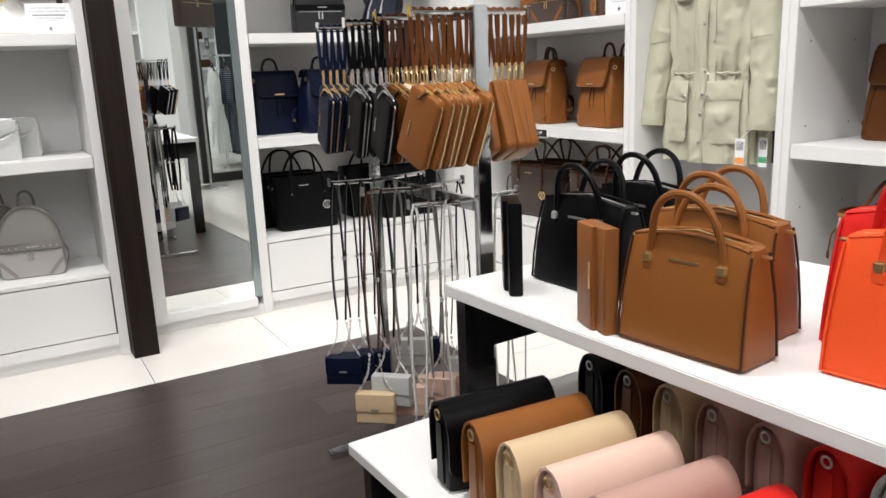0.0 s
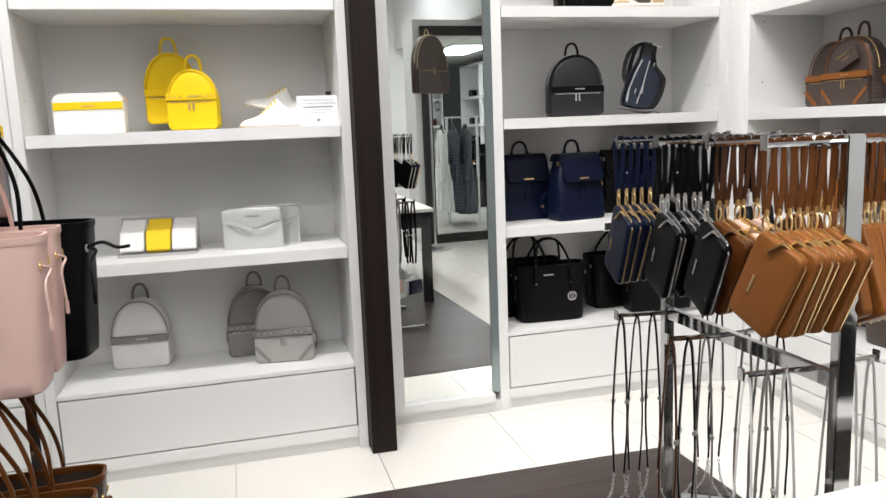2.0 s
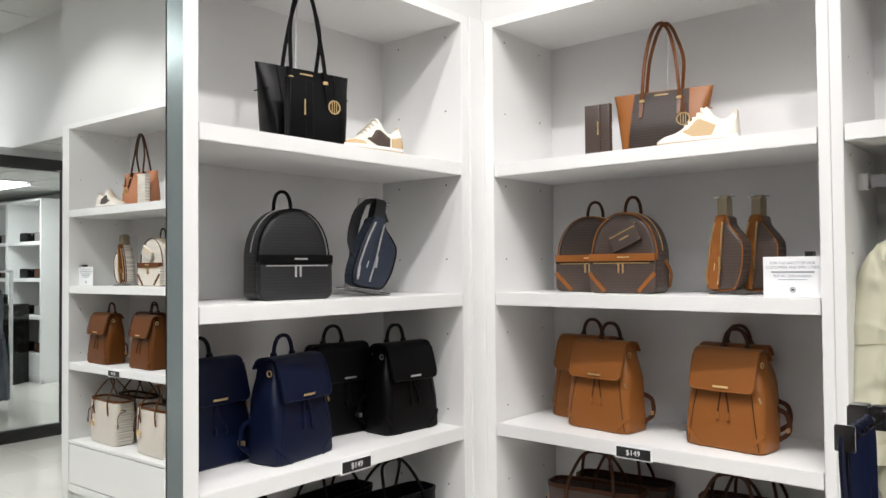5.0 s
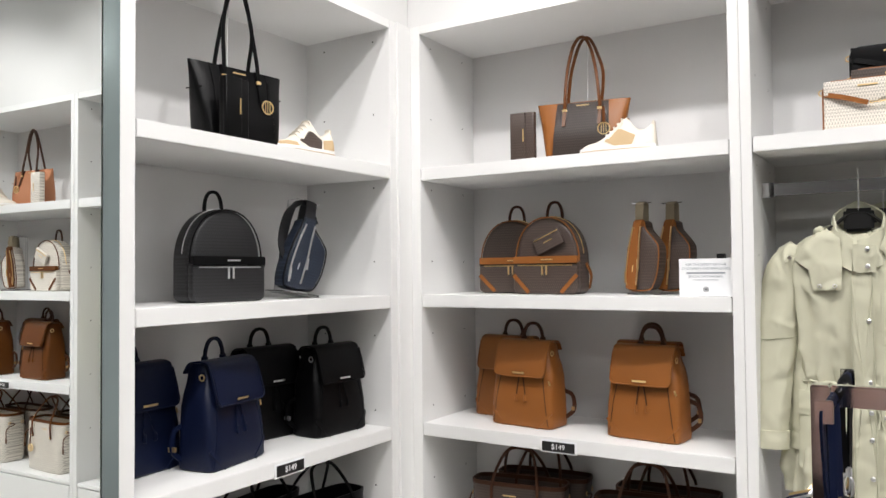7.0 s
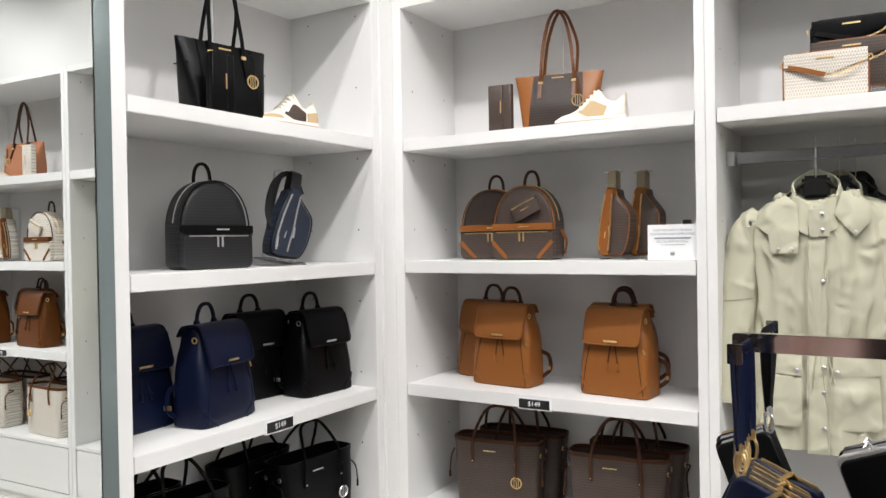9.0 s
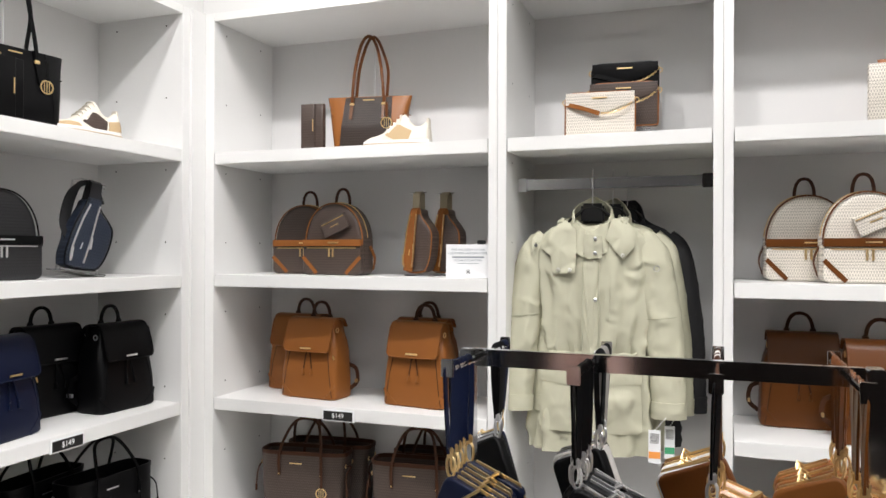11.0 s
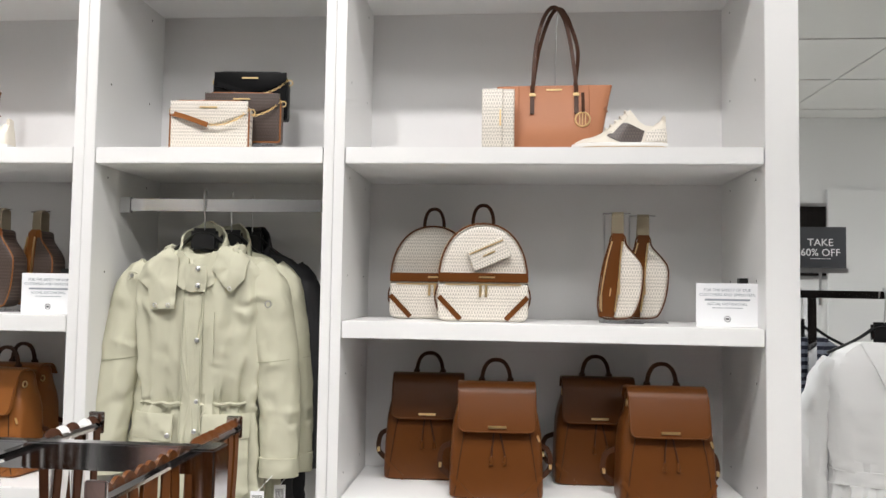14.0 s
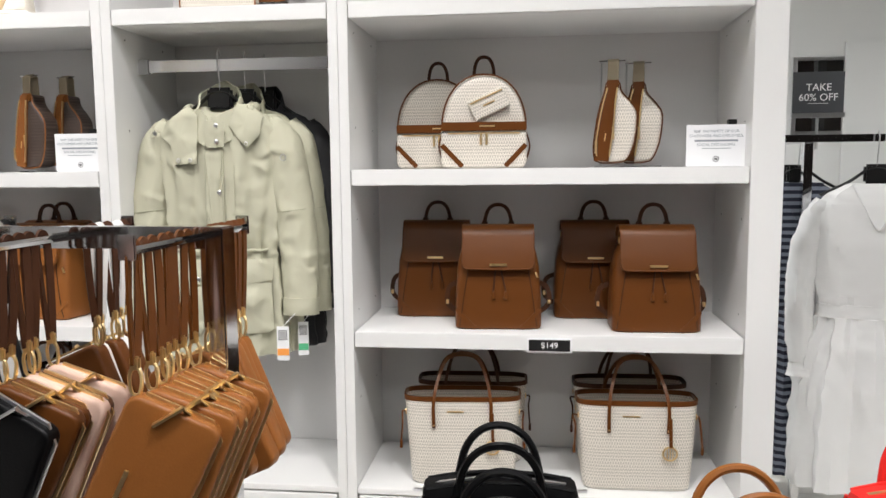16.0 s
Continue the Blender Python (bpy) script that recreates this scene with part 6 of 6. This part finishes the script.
    if details:
        for outline, at in (([(-0.172, -0.225), (-0.15, -0.185), (-0.085, -0.14), (-0.05, -0.17), (-0.046, -0.24), (-0.05, -0.308), (-0.122, -0.31), (-0.132, -0.255)], ((-0.105, -0.298), (-0.066, -0.298))),
                            ([(0.05, -0.2), (0.08, -0.236), (0.106, -0.264), (0.143, -0.226), (0.148, -0.172), (0.11, -0.14), (0.072, -0.135)], ((0.106, -0.252),))):
            f = part("hood_flap", sheet(outline, lambda x, z: max(chest(x, z), -0.088) - 0.004, 0.004, 0.005, 0.007, 3.0 + outline[0][0]), mat, t)
            for x, z in at:
                part("snap", sweep([(x + 0.005 * math.cos(i * math.pi / 4), chest(x, z) - 0.016, z + 0.005 * math.sin(i * math.pi / 4)) for i in range(8)], disc(0.0016, 5), closed=True), SILVER, f)
        part("hood_fold", tube_cloth([(-0.15, -0.02, -0.2), (-0.1, -0.03, -0.165), (-0.1, 0.03, -0.155), (0.0, 0.115, -0.15), (0.1, 0.03, -0.15), (0.1, -0.03, -0.155), (0.14, -0.02, -0.19)], [0.01, 0.018, 0.024, 0.03, 0.024, 0.018, 0.012], 3.0, 22, 0.008), mat, t)
        tg = part("toggle", sweep(curve([(-0.17, -0.06, -0.215), (-0.192, -0.07, -0.21), (-0.196, -0.074, -0.232), (-0.18, -0.07, -0.225)], 5), disc(0.0022, 5)), mat, t)
        part("cord_stop", box(-0.19, -0.178, -0.078, -0.066, -0.226, -0.214, 0.003), STEEL, tg)
        placket = [(-0.028, -0.19), (0.032, -0.19), (0.032, -0.4), (0.031, -0.56), (0.033, -0.7), (0.033, -0.872), (-0.028, -0.872), (-0.029, -0.7), (-0.028, -0.56), (-0.028, -0.4)]
        pl = part("placket", sheet(placket, chest, 0.004, 0.0, 0.006, 1.0), mat, t)
        for x in (-0.024, 0.028):
            part("stitching", sweep([(x, chest(x, z) - 0.0055, z) for z in [-0.2 - 0.067 * i for i in range(11)]], disc(0.001, 4), up=(0, 1, 0)), SAGE_D, pl)
        for z in (-0.2, -0.245, -0.39, -0.553, -0.63, -0.7, -0.8):
            part("snap", loft([[(0.018 + r * math.cos(i * math.pi / 5), min(chest(0.018, z), -0.096 if z > -0.26 else 0.0) - y, z + r * math.sin(i * math.pi / 5)) for i in range(10)] for r, y in ((0.0065, 0.004), (0.0065, 0.007), (0.0045, 0.0085))]), SILVER, pl)
        part("throat_tab", sheet([(-0.02, -0.186), (0.04, -0.192), (0.042, -0.22), (0.038, -0.262), (-0.018, -0.258)], lambda x, z: -0.093, 0.004, 0.0, 0.004), mat, t)
        cord = part("drawcord", sweep([(x, chest(x, -0.56) - 0.001 + 0.0015 * math.sin(x * 300), -0.56 + 0.0018 * math.sin(x * 130)) for x in [-0.155 + 0.31 * i / 60 for i in range(61)]], disc(0.005, 6), up=(0, 0, 1)), mat, t, "gathered waist channel")
        for k in (0.0, 0.014):
            part("cord_end", sweep(curve([(0.06, chest(0.06, -0.56) - 0.008, -0.56), (0.047 - k, chest(0.045, -0.6) - 0.006, -0.6), (0.034 + k, chest(0.03, -0.67) - 0.012, -0.67)], 6), disc(0.0022, 5)), mat, cord)
        for s in (-1, 1):
            pk = part("patch_pocket", sheet([(s * x, z) for x, z in ((0.045, -0.6), (0.162, -0.6), (0.17, -0.79), (0.155, -0.8), (0.055, -0.8), (0.043, -0.785))], lambda x, z: chest(x, z) - 0.001, 0.005, 0.006, 0.005, s * 2.0), mat, t)
            fl = part("pocket_flap", sheet([(s * x, z) for x, z in ((0.042, -0.585), (0.168, -0.585), (0.168, -0.648), (0.043, -0.655))], lambda x, z: chest(x, z) - 0.008, 0.005, 0.003, 0.004, s * 5.0), mat, pk)
            part("snap", loft([[(s * 0.054 + r * math.cos(i * math.pi / 5), chest(0.054, -0.64) - y, -0.64 + r * math.sin(i * math.pi / 5)) for i in range(10)] for r, y in ((0.0065, 0.014), (0.0065, 0.0175), (0.0045, 0.019))]), SILVER, fl)
        part("chest_zip", sheet([(0.05, -0.315), (0.064, -0.315), (0.064, -0.452), (0.05, -0.452)], chest, 0.003), mat, t)
        ring_part("badge", t, (0.214, -0.074, -0.292), 0.0085, 0.0016, SILVER)
    if tag:
        tg = part("hang_tag", box(tag, tag + 0.038, -0.12, -0.119, -0.875, -0.775), PAPER, t, "white barcode tag with coloured stripe", False)
        part("barcode", box(tag + 0.005, tag + 0.033, -0.1208, -0.1201, -0.815, -0.785), BARCODE, tg, "", False)
        part("stripe", box(tag + 0.001, tag + 0.037, -0.1208, -0.1201, -0.86, -0.84), LABEL_ORANGE if details else LABEL_GREEN, tg, "", False)
        part("string", sweep([(tag + 0.02, -0.1195, -0.775), (0.245, -0.1, -0.74)], disc(0.001, 4)), PAPER, tg)
    return t


def dress(label, mat, length=1.05, shoulder=0.36, hem=0.5, sleeves=True, seed=0.0):
    t = thing("dress", label, "dress", "dresses on the chrome rail")
    hanger(t, 0.17)
    L = length
    part("bodice", cloth_loft([(0, 0, -0.15, shoulder * 0.5, 0.06), (0, 0, -0.165, shoulder * 0.66, 0.075), (0, 0, -0.185, shoulder * 0.86, 0.095), (0, 0, -0.22, shoulder, 0.12), (0, -0.005, -0.35, shoulder * 1.05, 0.15), (0, -0.005, -0.5, shoulder * 1.0, 0.14), (0, -0.005, -0.56, shoulder * 0.95, 0.13)], 48, 0.006, 10, seed), mat, t)
    part("waistband", cloth_loft([(0, -0.005, -0.555, shoulder * 0.96, 0.135), (0, -0.005, -0.6, shoulder * 0.97, 0.14)], 48, 0.004, 20, seed), mat, t)
    part("skirt", cloth_loft([(0, -0.005, -0.6, shoulder * 0.97, 0.14), (0, -0.01, -0.7, shoulder * 1.1, 0.18), (0, -0.01, -0.85, hem * 0.9, 0.22), (0, -0.01, -L - 0.16, hem, 0.26)], 64, 0.014, 11, seed + 2), mat, t)
    nk = bmesh.new()
    sweep(curve([(-0.075, -0.03, -0.153), (-0.045, -0.06, -0.22), (0.0, -0.08, -0.3), (0.045, -0.06, -0.22), (0.075, -0.03, -0.153)], 6), flat(0.006, 0.014), nk, up=(0, 1, 0))
    part("neck_edge", nk, mat, t)
    if sleeves:
        for s in (-1, 1):
            sl = part("sleeve", tube_cloth([(s * shoulder * 0.4, 0, -0.215), (s * shoulder * 0.56, -0.005, -0.34), (s * shoulder * 0.62, -0.02, -0.55), (s * shoulder * 0.6, -0.04, -0.76)], [0.045, 0.05, 0.048, 0.04], seed + s, 20, 0.007), mat, t)
            part("cuff", tube_cloth([(s * shoulder * 0.6, -0.04, -0.755), (s * shoulder * 0.6, -0.045, -0.81)], [0.03, 0.048], seed, 18, 0.006), mat, sl)
    return t


rail = thing("clothes_rail", "flat polished chrome clothes rail between two panels", "clothes rail")
part("bar", box(DY1 + 0.012, DY0 - 0.012, -0.006, 0.006, -0.018, 0.018, 0.002), RAIL, rail, "flat polished bar", False)
for y0 in (DY1 + 0.001, DY0 - 0.035):
    part("bracket", box(y0, y0 + 0.034, -0.009, 0.009, -0.023, 0.023, 0.002), CHROME, rail)
rail.matrix_basis = Matrix(((0, 1, 0, 2.745), (1, 0, 0, 0), (0, 0, 1, 1.63), (0, 0, 0, 1)))
for x, y, yaw, lb, mt, de, sd in ((2.745, 3.70, -86, "sage green hooded field jacket on a black hanger", SAGE, True, 0.0), (2.80, 3.64, -80, "sage green field jacket behind another", SAGE, False, 1.7), (2.87, 3.60, -84, "black hooded jacket at the back of the rail", BLACK_CLOTH, False, 3.1)):
    j = jacket(lb, mt, de, sd, 0.19 if mt is SAGE else 0.0)
    j.matrix_basis = pose(x, y, 1.652, 0, 0, yaw) @ Matrix.Diagonal((0.98 if de else 0.84, 1.0, 1.05, 1))

crail = thing("clothes_rack", "chrome clothes rack with square uprights", "clothes rack")
part("upright", box(3.28, 3.31, 1.765, 1.795, 0.001, 1.41, 0.002), CHROME, crail)
part("arm", box(3.17, 3.2, 1.575, 2.0, 1.385, 1.41, 0.002), CHROME, crail)
part("cross_bar", box(3.2005, 3.7, 1.77, 1.79, 1.386, 1.409, 0.002), CHROME, crail)
part("upright", box(3.7, 3.73, 1.765, 1.795, 0.001, 1.41, 0.002), CHROME, crail)
dr = dress("white gauze dress with frilled cuffs on a black hanger", WHITE_CLOTH, 1.03)
dr.matrix_basis = pose(3.165, 1.60, 1.395, 0, 0, -100)
dress("navy striped knitted dress on the rack", STRIPED, 1.05, 0.3, 0.36, False, 2.0).matrix_basis = pose(3.38, 1.78, 1.395, 0, 0, -95)
dress("dark floral printed dress on the rack", FLORAL, 1.1, 0.32, 0.42, True, 4.0).matrix_basis = pose(3.55, 1.78, 1.395, 0, 0, -95)
sign0 = sale_sign(0.165, 0.138)
sign0.matrix_basis = pose(3.185, 1.79, 1.481, 0, 0, -90)
part("stem_post", sweep([(0, 0, -0.12), (0, 0, -0.07)], disc(0.006, 8)), STEEL, sign0)

# ---- standing rack of totes ----
lr = thing("tote_rack", "chrome two-tier rack hung with totes", "rack")
part("post", box(-0.235, -0.21, 3.98, 4.005, 0.02, 1.325, 0.002), CHROME, lr)
part("foot", box(-0.45, 0.0, 3.96, 4.02, 0.001, 0.02, 0.003), CHROME, lr)
part("foot", box(-0.25, -0.195, 3.4, 3.959, 0.001, 0.02, 0.003), CHROME, lr)
part("arm", sweep([(-0.222, 3.98, 1.31), (-0.222, 3.52, 1.31)], disc(0.008, 8)), CHROME, lr)
part("arm", sweep([(-0.20, 3.98, 0.78), (-0.20, 3.34, 0.78)], disc(0.008, 8)), CHROME, lr)
copy_thing(sign0, pose(-0.228, 3.69, 1.44, 0, 0, 0) @ pose(0, 0, -0.052, 0, 0, 4))
put(open_tote("pale pink leather tote hung by its handles", PINK, PINK, GOLD, 0.345, 0.30, 0.13, 0.215), -0.25, 3.60, 0.80)
put(open_tote("pale pink leather tote behind another", PINK, PINK, GOLD, 0.345, 0.30, 0.1, 0.215), -0.25, 3.745, 0.80)
b = put(open_tote("black leather tote with trailing tie", BLACK, BLACK, SILVER, 0.39, 0.30, 0.12, 0.215), -0.23, 3.85, 0.80, -8)
part("trailing_tie", sweep(curve([(0.19, 0.03, 0.25), (0.23, 0.02, 0.262), (0.262, 0.015, 0.25), (0.29, 0.012, 0.252)], 6), disc(0.004, 6)), BLACK, b)
for i, y in enumerate((3.36, 3.47, 3.59, 3.71)):
    put(open_tote("brown signature tote with cognac trim hung on the lower arm" if i else "brown signature tote hung foremost on the lower arm", SIG_BROWN, COGNAC, GOLD, 0.33, 0.27, 0.1, 0.225), -0.20, y, 0.29, 0)

# ---- neighbouring bay ----
shelving_unit("white shelving with dark bags in the next room", 1.05, 0.03, 0.028, ALL).matrix_basis = pose(3.35, 5.4, 0)
for y0 in (5.25, 4.28):
    shelving_unit("white shelving on the far wall of the next room", 0.91, 0.03, 0.028, ALL).matrix_basis = pose(4.72, y0, 0, 0, 0, -90)
    for k in range(8):
        put(camera_bag("small dark bag on the far shelving", (BLACK, DARK_BROWN, BLACK, GREY_D)[k % 4], BLACK, SILVER, 0.24, 0.12, 0.09, False), 4.83, y0 - 0.22 - 0.42 * (k % 2), (S1, S2, S3, S4)[k // 2] + EPS, -90)
for k, (bx, bz) in enumerate(((3.6, S2), (3.9, S2), (4.2, S3), (3.7, S3), (4.1, S4), (3.6, S4))):
    put(camera_bag("dark leather bag on the far shelving", BLACK if k % 2 else DARK_BROWN, BLACK, SILVER, 0.26, 0.13, 0.09, False), bx, 5.5, bz + EPS)
gondola = thing("display_counter", "black lacquer display counter with glass shelves of wallets", "counter")
part("top", box(-0.42, 0.42, -0.25, 0.25, 0.96, 0.99, 0.002), GLOSS_BLACK, gondola)
for x in (-0.42, 0.4):
    part("end_panel", box(x, x + 0.02, -0.25, 0.25, 0.001, 0.959), GLOSS_BLACK, gondola, "", False)
part("back_panel", box(-0.399, 0.399, 0.22, 0.24, 0.05, 0.959), GLOSS_BLACK, gondola, "", False)
for i, z in enumerate((0.12, 0.4, 0.68)):
    sh = part("shelf", box(-0.398, 0.398, -0.24, 0.219, z, z + 0.02, 0.001), WHITE, gondola, "", False)
    for k in range(6):
        part("wallet", box(-0.36 + 0.125 * k, -0.26 + 0.125 * k, -0.2, -0.02, z + 0.021, z + 0.06, 0.005), (DARK_BROWN, BLACK, BLACK, TAN)[(k + i) % 4], sh, "small folded leather wallet")
gondola.matrix_basis = pose(4.3, 3.9, 0, 0, 0, -60)
for k, x in enumerate((4.2, 4.35)):
    put(camera_bag("black leather bag on the display counter", BLACK, BLACK, SILVER, 0.2, 0.13, 0.08, False, True), x, 4.0 - 0.3 * k, 0.991, -60)
put(sneaker("red and white trainer", WHITE_L, RED, WHITE_L, RED), -0.66, 5.1, S3 + EPS, -6)
put(camera_bag("white boxy crossbody bag", WHITE_L, WHITE_L, GOLD, 0.2, 0.13, 0.08, False), -0.9, 5.1, S3 + EPS)
put(satchel("dark brown leather satchel on the shelf", DARK_BROWN, GOLD, 0.26), -0.68, 5.12, S2 + EPS)
put(open_tote("black leather tote in the neighbouring bay", BLACK, BLACK, SILVER), -0.72, 5.15, S1 + EPS)

# ---- seen only through the mirrors ----
hb = put(dome_backpack("brown signature bag hung high with striped edge", SIG_BROWN, SIG_BROWN, SIG_BROWN, CAMEL, GOLD, 0.46, 0.1, 0.58, corners=False), 2.5, 0.75, 1.62, 150)
part("stand_pole", sweep([(0, 0.06, 0.02), (0, 0.06, -1.6)], disc(0.012, 8)), STEEL, hb)
part("stand_foot", box(-0.12, 0.12, -0.06, 0.18, -1.619, -1.6, 0.004), STEEL, hb)
for x0 in (0.55, 1.63):
    shelving_unit("white shelving with small goods on the far wall", 1.0, 0.03, 0.03, ALL).matrix_basis = pose(x0 + 1.0, -2.5, 0, 0, 0, 180)
for k, (bx, bz) in enumerate(((0.85, S2), (1.3, S3), (1.9, S3), (2.3, S2), (2.0, S4), (1.2, S4), (2.4, S3), (1.95, S2))):
    put(camera_bag("small leather bag on the far wall shelving", (DARK_BROWN, WHITE_L, BLACK, GREY_M)[k % 4], BLACK, SILVER, 0.24, 0.15, 0.09, False), bx, -2.6, bz + EPS, 180)
wallmirror = tagged(new("mirror_3"), "small framed mirror on the far wall", "mirror", kind="structure")
part("glass", box(5.13, 5.138, 0.99, 1.24, 1.5, 1.9), MIRROR, wallmirror, "clear mirror glass", False)
part("frame", box(5.139, 5.149, 0.97, 1.26, 1.48, 1.92), STEEL, wallmirror, "", False)

# ---- floor pieces ----
tile_mesh = {}


def floor_tile(x0, x1, y0, y1):
    key = (round(x1 - x0, 3), round(y1 - y0, 3))
    if key not in tile_mesh:
        tile_mesh[key] = mesh_of("tile", box(0.0012, key[0] - 0.0012, 0.0012, key[1] - 0.0012, -0.011, 0.0), TILE, False)
    ob = new("tile", tile_mesh[key])
    ob.parent = floor
    ob.matrix_basis = pose(x0, y0, 0)


DX0, DX1, DY_0, DY_1 = -3.4, 1.872, 1.0, 4.58
# border tiles north of, east of and south of the dark floor
xs = [0.205 + 0.553 * k for k in range(-7, 10)]
for x in xs:
    floor_tile(x, x + 0.553, DY_1, DY_1 + 0.553)
    floor_tile(x, x + 0.553, DY_1 + 0.553, DY_1 + 1.106)
ys = [DY_1 - 0.553 * k for k in range(1, 14)]
for y in ys:
    for k in range(6):
        floor_tile(DX1 + 0.553 * k, DX1 + 0.553 * (k + 1), y, y + 0.553)
for y in ys[7:]:
    for k in range(10):
        floor_tile(DX1 - 0.553 * (k + 1), DX1 - 0.553 * k, y - 0.28, y + 0.553 - 0.28)
plank = {}
y, row = DY_0 - 0.1, 0
rnd = random.Random(4)
while y < DY_1 - 0.01:
    w = min(0.152, DY_1 - y)
    x = DX0 - rnd.random() * 0.9
    while x < DX1:
        x1 = min(x + 1.22, DX1)
        key = (round(x1 - x, 3), round(w, 3))
        if key not in plank:
            plank[key] = mesh_of("plank", box(0.0006, key[0] - 0.0006, 0.0006, key[1] - 0.0006, -0.011, 0.0), PLANK, False)
        if x1 - x > 0.03:
            ob = new("plank", plank[key])
            ob.parent = floor
            ob.matrix_basis = pose(x, y, 0)
        x = x1
    y += w
